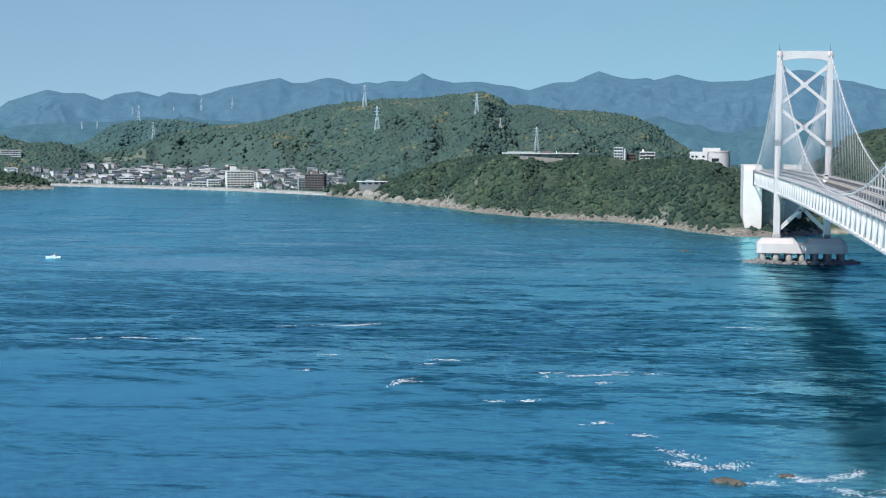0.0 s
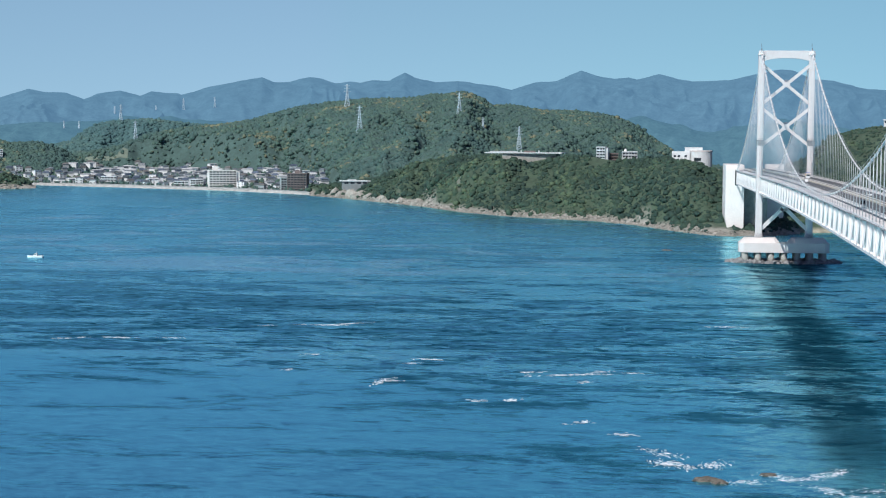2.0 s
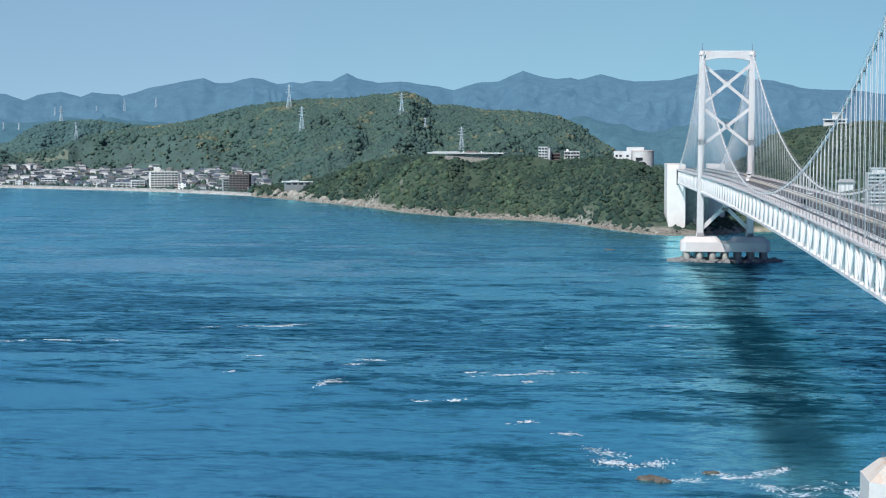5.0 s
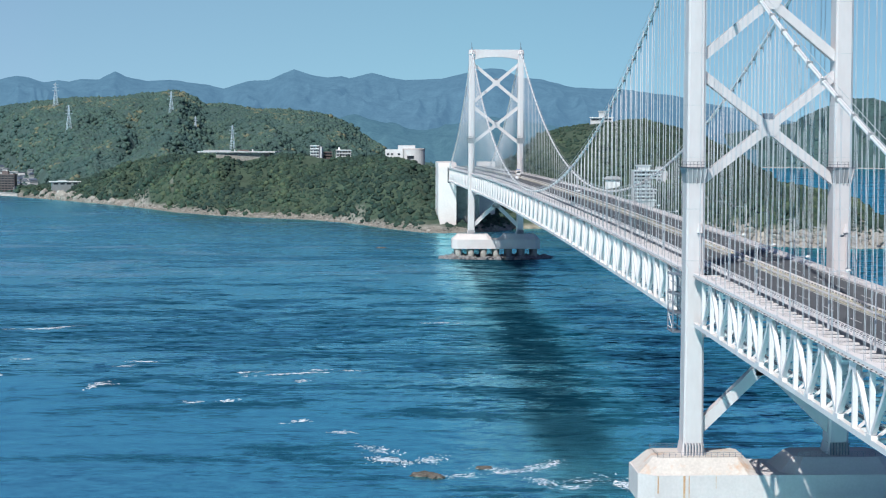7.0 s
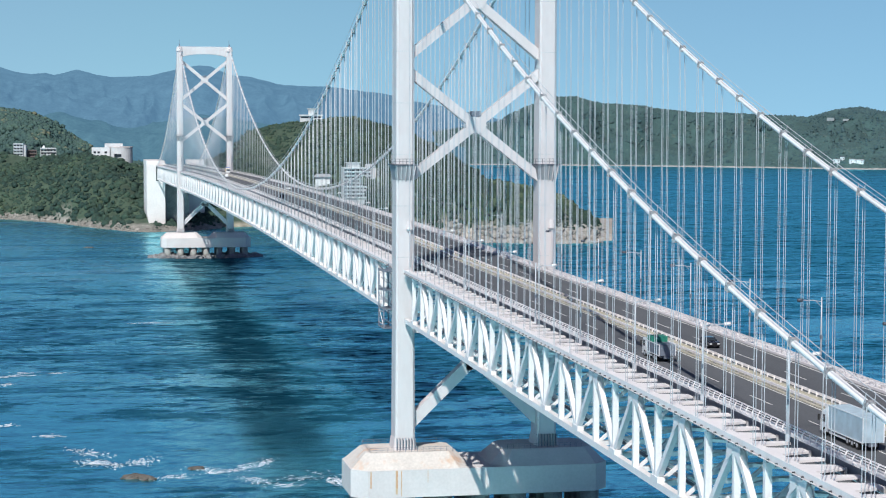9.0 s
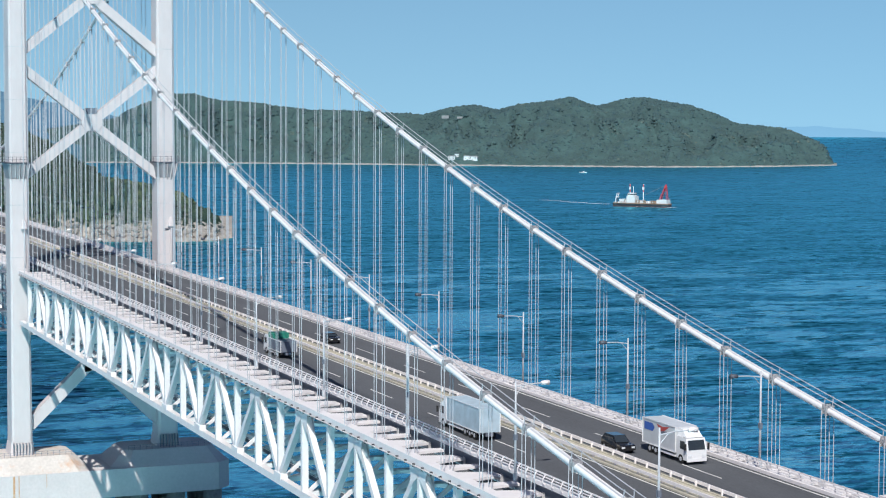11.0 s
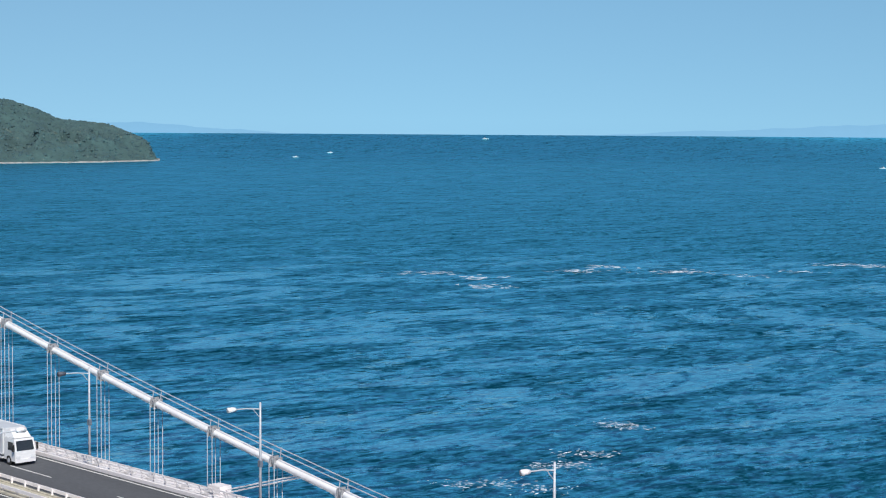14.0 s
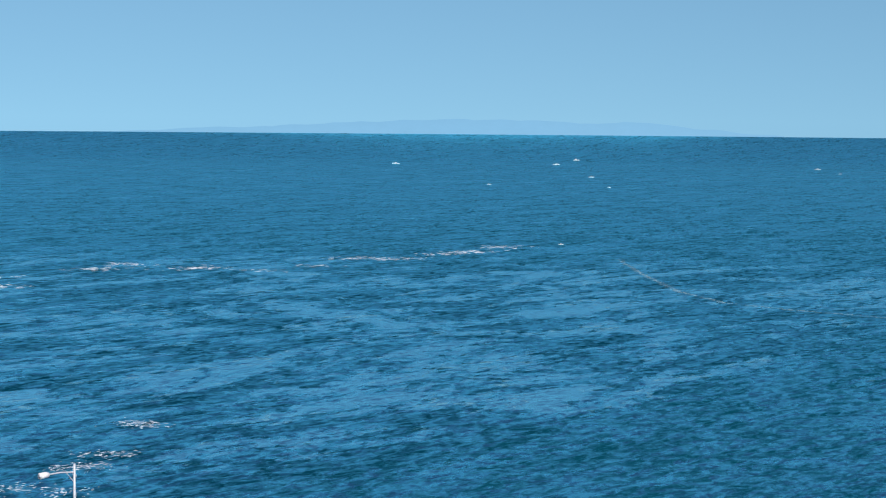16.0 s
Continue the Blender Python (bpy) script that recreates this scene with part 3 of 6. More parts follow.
def woods(name, places, mat, size, label, rng, level=1, lumps=3, squash=0.8, smooth=False, rise=0.4):
    """A wood of many uneven crowns, each of several lumps, joined as one stuff."""
    bv, bf = ico(level)
    n = len(places) * lumps
    c = np.repeat(places, lumps, 0).astype(float)
    s = size * rng.gamma(10.0, 1 / 10.0, len(places)).clip(0.5, 1.4).repeat(lumps) * rng.uniform(0.55, 1.0, n)
    c[:, :2] += rng.normal(0, 0.6, (n, 2)) * s[:, None]
    c[:, 2] += s * rng.uniform(rise - 0.3, rise + 0.3, n)
    jit = rng.uniform(0.72, 1.25, (n, len(bv), 1))
    v = bv[None] * jit * s[:, None, None]
    v[:, :, 2] *= squash * rng.uniform(0.8, 1.3, (n, 1))
    v = v + c[:, None, :]
    f = bf[None] + (np.arange(n) * len(bv))[:, None, None]
    return tagged(put(name, raw_mesh(name, v.reshape(-1, 3), f.reshape(-1, 3), mat, smooth)), label, "trees", kind="stuff")


rng = np.random.default_rng(7)
HEAD = Land([(-10.2, 2440, 2520, 8), (-9.2, 2360, 2460, 17), (-8.1, 2255, 2380, 24), (-6.8, 2140, 2330, 46), (-5.6, 2010, 2230, 56),
             (-4.2, 1925, 2170, 55), (-3.0, 1885, 2120, 57), (-1.6, 1850, 2080, 60), (-0.3, 1780, 2000, 57), (0.7, 1700, 1950, 60),
             (1.8, 1635, 1880, 50), (2.6, 1622, 1850, 46), (3.6, 1640, 1850, 44), (4.6, 1660, 1850, 38)], 7.0, 420, 0.7, 3.0, size=80.0, spur=17)
EAST = Land([(3.8, 1690, 2150, 45), (4.6, 1690, 2100, 55), (5.0, 1690, 2080, 64), (5.4, 1690, 2060, 81), (6.4, 1690, 2050, 90), (7.5, 1690, 2050, 95),
             (8.5, 1690, 2050, 97), (9.5, 1690, 2060, 90), (10.2, 1690, 2080, 82), (11.2, 1690, 2080, 64), (12.5, 1690, 2000, 34), (13.4, 1690, 1900, 6)], 5.0, 400, 0.8, 8.0, 14.0, spur=9)
CAPE = Land([(9.0, 1530, 1640, 42), (10.64, 1503, 1621, 46.6), (12.35, 1479, 1601, 43.5), (13.2, 1473, 1595, 41.9), (13.97, 1469, 1591, 37.4), (14.57, 1469, 1581, 34.5), (14.91, 1469, 1575, 31.4), (15.42, 1473, 1562, 20.9), (15.85, 1477, 1546, 9.7), (16.1, 1489, 1538, 4), (16.45, 1500, 1530, 0.5)], 4.0, 170, 0.38, 12.0, spur=9, size=40.0, exact=True)
HILL = Land([(-22.5, 2850, 3200, 6, 255), (-18.6, 2830, 3194, 10, 255), (-16.95, 2766, 3168, 27.1, 310), (-15.95, 2726, 3152, 39.7, 332), (-15.44, 2705, 3144, 47.3, 340), (-14.94, 2683, 3137, 66.1, 347), (-14.1, 2649, 3123, 73.8, 357), (-13.25, 2616, 3110, 79.7, 362), (-12.58, 2588, 3100, 83.6, 365), (-11.56, 2529, 3089, 96.8, 363), (-10.36, 2459, 3076, 118.2, 346), (-9.58, 2424, 3067, 126.1, 217), (-8.58, 2405, 3056, 132.5, 32), (-7.07, 2380, 3050, 134.6, 0), (-6.4, 2380, 3050, 139.3, 0), (-5.55, 2380, 3050, 144.0, 0), (-5.04, 2380, 3050, 135.1, 0), (-4.71, 2380, 3050, 124.3, 0), (-3.86, 2380, 3050, 124.5, 0), (-3.18, 2380, 3050, 117.4, 0), (-2.49, 2380, 3050, 115.7, 0), (-1.12, 2380, 3050, 106.8, 0), (-0.44, 2380, 3050, 93.3, 0), (0.25, 2380, 3050, 66.1, 0), (1.2, 2380, 2850, 40, 0), (3, 2380, 2850, 25, 0), (6, 2380, 2850, 12, 0)],
            12.0, 450, 0.85, 21.0, 3.0, 150.0, spur=34, crest=5, exact=True)
BACK = Land([(-22, 3300, 3480, 30), (-18.93, 3300, 3480, 42.6), (-18.27, 3300, 3480, 47.9), (-17.28, 3300, 3480, 57.3), (-16.78, 3300, 3480, 81.0), (-16.11, 3300, 3480, 94.5), (-14.94, 3300, 3480, 99.1), (-14.1, 3300, 3480, 92.2), (-13.25, 3300, 3480, 87.4), (-12.58, 3300, 3480, 85.5), (-11.9, 3300, 3480, 82.7), (-10.8, 3300, 3480, 60)], 8.0, 250, 0.8, 25.0, 3.0, 150.0, spur=16, crest=2, exact=True)
WEST = Land([(-22.5, 2850, 3050, 78), (-20.4, 2850, 3050, 76), (-19.9, 2850, 3050, 69.5), (-19.09, 2850, 3050, 59.1), (-18.27, 2850, 3050, 60.1), (-17.61, 2850, 3050, 48.6), (-17.11, 2850, 3050, 32.6), (-16.5, 2850, 3050, 18)], 5.0, 300, 0.8, 30.0, exact=True)
ISLE = Land([(10.5, 4150, 4398, 66), (13.02, 4128, 4390, 97.1), (13.7, 4122, 4388, 125.9), (14.71, 4107, 4384, 152.0), (15.22, 4098, 4383, 154.6), (16.07, 4083, 4380, 139.0), (17.24, 4063, 4376, 132.6), (17.89, 4048, 4374, 125.2), (18.72, 4027, 4371, 117.8), (20.05, 3994, 4366, 115.8), (21.06, 3968, 4363, 112.3), (21.74, 3950, 4361, 108.7), (22.24, 3936, 4359, 106.3), (22.92, 3918, 4357, 122.0), (23.77, 3896, 4354, 131.4), (24.45, 3887, 4352, 117.4), (25.13, 3878, 4350, 130.6), (26.16, 3866, 4347, 140.0), (26.67, 3859, 4346, 147.9), (27.01, 3856, 4345, 139.0), (27.44, 3852, 4344, 126.2), (28.21, 3844, 4343, 143.2), (28.9, 3844, 4341, 148.6), (29.58, 3850, 4336, 138.4), (30.27, 3867, 4322, 129.4), (30.95, 3894, 4307, 112.8), (31.64, 3922, 4295, 89.9), (32.32, 3947, 4284, 85.1), (33.01, 3982, 4273, 80.2), (33.69, 4037, 4263, 61.4), (34.03, 4070, 4246, 50.3), (34.29, 4098, 4225, 31.8), (34.46, 4118, 4211, 3.2), (34.62, 4139, 4200, 1)],
            12.0, 350, 0.8, 50.0, 2.0, 160.0, spur=44, crest=2, exact=True)
KNOLL = Land([(-21.5, 2660, 2720, 22), (-20, 2670, 2730, 22), (-19.2, 2672, 2725, 18), (-18.7, 2680, 2720, 12), (-18.35, 2690, 2712, 2)], 2.0, 60, 0.6, 33.0)
HEAD.sheet("headland_ground", GROUND_H, "wooded headland slope above a stony shore", 420, 150)
EAST.sheet("east_hill_ground", GROUND_E, "wooded hill behind the far end of the bridge", 240, 90)
CAPE.sheet("cape_ground", GROUND_C, "rocky cape with pale cliffs under trees", 240, 80)
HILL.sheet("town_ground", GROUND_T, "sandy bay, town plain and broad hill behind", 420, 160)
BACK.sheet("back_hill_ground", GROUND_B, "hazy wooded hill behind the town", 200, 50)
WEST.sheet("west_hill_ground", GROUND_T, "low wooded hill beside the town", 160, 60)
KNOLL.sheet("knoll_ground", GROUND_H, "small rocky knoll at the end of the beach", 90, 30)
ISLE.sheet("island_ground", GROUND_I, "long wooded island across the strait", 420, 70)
TOWN_DEEP = 1.25


def in_town(b, r):
    """The built-up plain behind the beach, where no wood grows."""
    q = HILL.t
    r0, flat = np.interp(b, q[:, 0], q[:, 1]), np.interp(b, q[:, 0], q[:, 4])
    return (b < -9.3) & (r < r0 + flat * TOWN_DEEP)


def in_field(b, r):
    """A terraced field on the first slope behind the town."""
    return (b > -16.95) & (b < -15.6) & (r > 3072 - 30 * (b + 15.6)) & (r < 3098 - 28 * (b + 15.6))


def above(lo):
    return lambda b, r, z: z > lo


def clear_of(lo, gaps, scarp=0.0):
    """Places for trees: above the shore, and outside the gaps (bearing and distance ranges)."""
    def keep(b, r, z):
        x, y = r * np.sin(np.radians(b)), r * np.cos(np.radians(b))
        ok = z > lo + scarp * np.clip(fbm(x, y, 45, 3, 4.0) * 2, 0, 1) * np.clip((-b - 2) / 4, 0.25, 1)
        for b0, b1, r0, r1 in gaps:
            ok &= ~((b > b0) & (b < b1) & (r > r0) & (r < r1))
        return ok
    return keep


# most of these gaps open the camera's view to the buildings
HEAD_GAPS = ((-4.5, -2.3, 2108, 2140), (-1.7, -0.8, 2030, 2110), (-0.85, -0.2, 2030, 2100), (0.6, 1.75, 1905, 1985), (-3.62, -3.42, 1985, 2075), (1.95, 2.6, 1620, 1660))
EAST_GAPS = ((7.1, 9.6, 1600, 1815), (6.9, 7.8, 2035, 2080))
woods("headland_woods", HEAD.scatter(8600, rng, clear_of(2.8, HEAD_GAPS, 9.0)), LEAF_N, 3.4, "dense dark green evergreen wood on the headland", rng, 2, 1, 0.85, True, -0.15)
woods("headland_underwood", HEAD.scatter(14000, rng, clear_of(2.2, HEAD_GAPS, 7.0)), LEAF_N, 1.7, "small crowns and scrub between the headland trees", rng, 1, 1, 0.8, True, 0.0)
woods("east_woods", EAST.scatter(3400, rng, clear_of(12, EAST_GAPS)), LEAF_N, 2.9, "dense green wood on a rounded hill", rng, 2, 1, 0.85, True, -0.35)
woods("east_underwood", EAST.scatter(5000, rng, clear_of(12, EAST_GAPS)), LEAF_N, 1.8, "small crowns between the hill trees", rng, 1, 1, 0.8, True, 0.0)
woods("cape_woods", CAPE.scatter(2300, rng, clear_of(10, (), 22.0)), LEAF_N, 2.9, "low coastal wood on a rocky cape", rng, 2, 1, 0.85, True, -0.2)
woods("cape_scrub", CAPE.scatter(2600, rng, clear_of(7, (), 24.0)), LEAF_N, 1.4, "scrub clinging to the cape cliffs", rng, 1, 1)
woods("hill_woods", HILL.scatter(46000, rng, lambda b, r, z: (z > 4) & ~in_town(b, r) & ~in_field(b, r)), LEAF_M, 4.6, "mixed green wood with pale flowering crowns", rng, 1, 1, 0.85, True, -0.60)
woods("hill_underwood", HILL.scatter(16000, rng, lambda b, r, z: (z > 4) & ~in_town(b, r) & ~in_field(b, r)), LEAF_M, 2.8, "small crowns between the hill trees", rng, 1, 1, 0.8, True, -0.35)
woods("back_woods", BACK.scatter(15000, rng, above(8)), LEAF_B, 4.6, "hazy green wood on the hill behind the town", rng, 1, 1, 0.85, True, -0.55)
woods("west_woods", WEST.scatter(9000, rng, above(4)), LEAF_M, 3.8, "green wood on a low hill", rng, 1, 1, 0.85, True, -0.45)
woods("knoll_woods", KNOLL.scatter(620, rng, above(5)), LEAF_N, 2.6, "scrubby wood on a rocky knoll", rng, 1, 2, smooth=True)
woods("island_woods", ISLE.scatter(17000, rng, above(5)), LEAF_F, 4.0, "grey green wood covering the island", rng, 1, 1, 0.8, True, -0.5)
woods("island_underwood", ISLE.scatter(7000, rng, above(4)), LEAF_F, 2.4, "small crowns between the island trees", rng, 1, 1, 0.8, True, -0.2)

# distant ranges
RANGE = Land([(-26, 3900, 4640, 150), (-22.5, 3900, 4640, 120), (-19.9, 3900, 4640, 127.9), (-19.65, 3900, 4640, 144.2), (-19.08, 3900, 4640, 158.1), (-18.55, 3900, 4640, 169.4), (-18.09, 3900, 4640, 161.6), (-17.43, 3900, 4640, 162.1), (-16.94, 3900, 4640, 147.4), (-16.52, 3900, 4640, 161.3), (-15.86, 3900, 4640, 167.3), (-15.27, 3900, 4640, 155.4), (-14.94, 3900, 4640, 166.5), (-14.18, 3900, 4640, 167.0), (-14.06, 3900, 4640, 163.0), (-13.67, 3900, 4640, 168.7), (-13.25, 3900, 4640, 180.0), (-12.41, 3900, 4640, 191.5), (-11.64, 3900, 4640, 205.8), (-11.3, 3900, 4640, 195.0), (-10.79, 3900, 4640, 193.9), (-10.2, 3900, 4640, 206.7), (-9.85, 3900, 4640, 204.2), (-9.43, 3900, 4640, 194.8), (-9.0, 3900, 4640, 196.4), (-8.66, 3900, 4640, 191.0), (-8.32, 3900, 4640, 196.7), (-7.8, 3900, 4640, 197.0), (-7.33, 3900, 4640, 218.0), (-7.03, 3900, 4640, 207.1), (-6.9, 3900, 4640, 205.5), (-6.4, 3900, 4640, 194.7), (-5.72, 3900, 4640, 199.1)],
             20, 200, 0.8, 61, 2, 210, spur=34, crest=5, exact=True)
RANGE2 = Land([(-5.72, 3900, 4640, 199.1), (-5.21, 3900, 4640, 193.9), (-4.53, 3900, 4640, 188.6), (-4.11, 3900, 4640, 179.1), (-3.56, 3900, 4640, 193.0), (-2.74, 3900, 4640, 198.9), (-2.0, 3900, 4640, 225.1), (-1.42, 3900, 4640, 211.8), (-1.0, 3900, 4640, 206.6), (-0.59, 3900, 4640, 209.6), (-0.34, 3900, 4640, 202.9), (0.33, 3900, 4640, 215.5), (0.92, 3900, 4640, 206.2), (1.34, 3900, 4640, 199.5), (1.93, 3900, 4640, 201.1), (2.44, 3900, 4640, 204.1), (2.94, 3900, 4640, 212.5), (3.45, 3900, 4640, 221.0), (3.96, 3900, 4640, 229.4), (4.3, 3900, 4640, 226.8), (4.81, 3900, 4640, 209.1), (5.49, 3900, 4640, 203.8), (6.18, 3900, 4640, 186.0), (6.52, 3900, 4640, 180.6), (7.2, 3900, 4640, 178.0), (7.89, 3900, 4640, 179.5), (8.74, 3900, 4640, 172.7), (9.43, 3900, 4640, 166.0), (10.28, 3900, 4640, 149.5), (11.48, 4430, 4640, 131.7), (13.02, 4430, 4640, 101.6), (16.5, 4430, 4640, 70)],
              20, 200, 0.8, 61, 2, 210, spur=34, crest=5, exact=True)
FOOT = Land([(-24, 3300, 3700, 60), (-19, 3300, 3700, 85), (-15, 3300, 3750, 105), (-12, 3300, 3700, 90), (-8, 3300, 3700, 80), (-2, 3300, 3650, 95), (0, 3300, 3700, 110), (2, 3300, 3700, 85), (4, 3300, 3750, 110), (7, 3300, 3700, 75), (12, 3300, 3700, 50)], 14, 200, 0.8, 71, 2, 260, spur=22, crest=6)
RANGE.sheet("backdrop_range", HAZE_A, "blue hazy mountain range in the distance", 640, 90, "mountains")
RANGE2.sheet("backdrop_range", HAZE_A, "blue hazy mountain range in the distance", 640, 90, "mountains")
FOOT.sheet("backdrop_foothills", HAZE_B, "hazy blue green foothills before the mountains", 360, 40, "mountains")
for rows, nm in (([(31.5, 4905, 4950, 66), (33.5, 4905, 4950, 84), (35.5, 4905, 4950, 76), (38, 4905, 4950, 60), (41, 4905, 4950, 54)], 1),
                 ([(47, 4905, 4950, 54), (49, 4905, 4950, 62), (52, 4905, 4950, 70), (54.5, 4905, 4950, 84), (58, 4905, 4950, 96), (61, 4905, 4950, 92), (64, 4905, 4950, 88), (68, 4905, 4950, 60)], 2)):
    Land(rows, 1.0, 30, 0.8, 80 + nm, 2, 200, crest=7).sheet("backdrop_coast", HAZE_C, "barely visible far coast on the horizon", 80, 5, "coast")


# ---- the bridge ----
SPAN, SIDE, HALF = 876.0, 330.0, 17.0


def low(y):
    """Underside of the stiffening truss."""
    if y < 0:
        return 47.0 + 0.0112 * y
    if y > SPAN:
        return 47.0 - 0.0112 * (y - SPAN)
    return 47.0 + 2.6 * (1 - ((y - SPAN / 2) / (SPAN / 2)) ** 2)


DEEP, ROAD = 12.3, 13.0


def road(y):
    return low(y) + ROAD


def cable_z(y):
    if y < 0:
        return 144.3 + 0.4138 * y + 4.32e-4 * y * y
    if y > SPAN:
        return cable_z(SPAN - y)
    return 63.2 + 4.2266e-4 * (y - SPAN / 2) ** 2


def leg_outline(cx, cy, wx, wy, c):
    x, y = wx / 2, wy / 2
    return [(cx + a, cy + b) for a, b in ((-x + c, -y), (x - c, -y), (x, -y + c), (x, y - c), (x - c, y), (-x + c, y), (-x, y - c), (-x, -y + c))]


def tower(y):
    t = thing("bridge_tower", "white steel suspension tower with crossed braces above the deck", "tower", "bridge towers", at=pose(0, y, 0))
    for s in (-1, 1):
        b = Build()
        b.prism(leg_outline(s * HALF, 0, 4.7, 6.6, 0.5), 17, 46, leg_outline(s * HALF, 0, 4.4, 6.4, 0.5))
        b.prism(leg_outline(s * HALF, 0, 4.4, 6.4, 0.5), 46, 141.5, leg_outline(s * HALF, 0, 3.9, 5.6, 0.5))
        leg = b.part("leg", TOWERW, t)
        Build().prism(leg_outline(s * HALF, 0, 5.6, 7.6, 0.6), 16.9, 19.6, leg_outline(s * HALF, 0, 4.9, 6.8, 0.6)).part("base_skirt", TOWERW, leg)
        # block joints of the shaft
        for k in range(7):
            z = 62.0 + 11.9 * k
            f = (z - 46) / 95.5
            Build().prism(leg_outline(s * HALF, 0, 4.45 - 0.5 * f, 6.45 - 0.8 * f, 0.5), z, z + 0.22).part("shaft_joint", JOINT, leg)
        rib = Build()
        for k in range(7):
            x = s * HALF - 2.1 + k * 0.7
            rib.box(x - 0.07, x + 0.07, -4.1, -3.4, 16.9, 19.8)
        rib.part("base_ribs", GREYST, leg)
        # service platform with brackets where the lower cross meets the leg
        Build().box(s * HALF - 3.0, s * HALF + 3.0, -4.3, 4.3, 83.4, 83.65).part("platform", PLAT, leg, "dark steel service platform")
        Build().prism(leg_outline(s * HALF, 0, 4.3, 6.3, 0.5), 80.0, 83.4, leg_outline(s * HALF, 0, 5.4, 8.2, 0.5)).part("corbel", SHADOWST, leg, "grey stiffened corbel")
        for k in range(5):
            x = s * HALF - 2.2 + k * 1.1
            Build().beam((x, -4.2, 83.3), (s * HALF + (x - s * HALF) * 0.8, -3.25, 79.7), 0.12, 0.3).part("platform_bracket", TOWERW, leg)
        r = Build()
        for k in range(9):
            x = s * HALF - 3.4 + k * 0.85
            r.beam((x, -4.4, 83.7), (x, -4.4, 84.9), 0.08, 0.08)
        for z in (84.3, 84.9):
            r.beam((s * HALF - 3.4, -4.4, z), (s * HALF + 3.4, -4.4, z), 0.07, 0.07)
            for e in (-3.4, 3.4):
                r.beam((s * HALF + e, -4.4, z), (s * HALF + e, 4.4, z), 0.07, 0.07)
        r.part("platform_rail", PLAT, leg)
        # wind shoe below the platform and cable saddle housing
        Build().prism(leg_outline(s * HALF + 0.9, -3.5, 1.5, 1.2, 0.3), 68.6, 70.6, leg_outline(s * HALF + 0.9, -3.3, 0.8, 0.8, 0.2)).beam((s * HALF + 0.9, -3.6, 68.6), (s * HALF + 0.9, -3.6, 60.5), 0.35, 0.35).part("lift_shaft", TOWERW, leg)
        Build().prism(leg_outline(s * HALF, 0, 4.6, 7.0, 0.8), 141.5, 144.6, leg_outline(s * HALF, 0, 3.4, 5.4, 0.8)).part("saddle_housing", TOWERW, leg)
        Build().tube([(s * HALF, 1, 144.5), (s * HALF, 1, 149.5)], 0.14, 6).part("lightning_rod", GREYST, leg)
        Build().tube([(s * HALF, -2, 144.5), (s * HALF, -2, 146.3)], 0.3, 6).part("beacon", GREYST, leg)
    # arched portal beam at the top
    n = 16
    pts, fcs = [], []
    for i in range(n + 1):
        x = -HALF + 1.5 + i * (2 * HALF - 3.0) / n
        zb = 139.6 - 2.6 * (abs(x) / HALF) ** 2.6
        pts += [(x, -2.2, zb), (x, 2.2, zb), (x, 2.2, 144.7), (x, -2.2, 144.7)]
    for i in range(n):
        o = i * 4
        fcs += [(o + a, o + (a + 1) % 4, o + 4 + (a + 1) % 4, o + 4 + a) for a in range(4)]
    Build().poly(pts, fcs).part("portal_beam", TOWERW, t)
    x = HALF - 1.2
    for za, zb in ((134.8, 108.6), (105.2, 80.2)):
        for s in (-1, 1):
            Build().beam((-s * x, 0, za), (s * x, 0, zb), 2.05, 2.6, (0, 1, 0)).part("cross_brace", TOWERW, t)
        zc = (za + zb) / 2
        hub = Build().prism([(-2.6, 0), (-1.6, -1.9), (1.6, -1.9), (2.6, 0), (1.6, 1.9), (-1.6, 1.9)], -1.5, 1.5)
        hub.v = [(px, pz, zc + py) for px, py, pz in hub.v]
        hub.f = [f[::-1] for f in hub.f]
        h = hub.part("brace_hub", TOWERW, t)
        Build().box(-1.2, 1.2, -1.6, 1.0, zc + 2.0, zc + 3.3).part("hub_rail", GREYST, h)
    # lower struts and the cross beam under the deck
    for s in (-1, 1):
        Build().beam((s * (HALF - 1.5), 0, 22.8), (s * 0.9, 0, 37.0), 2.6, 3.0, (0, 1, 0)).part("lower_strut", TOWERW, t)
    Build().prism([(-2.2, -1.5), (2.2, -1.5), (2.2, 1.5), (-2.2, 1.5)], 35.2, 38.6).box(-HALF + 2.2, HALF - 2.2, -1.2, 1.2, 44.2, 45.8).part("deck_bearing", TOWERW, t)
    return t


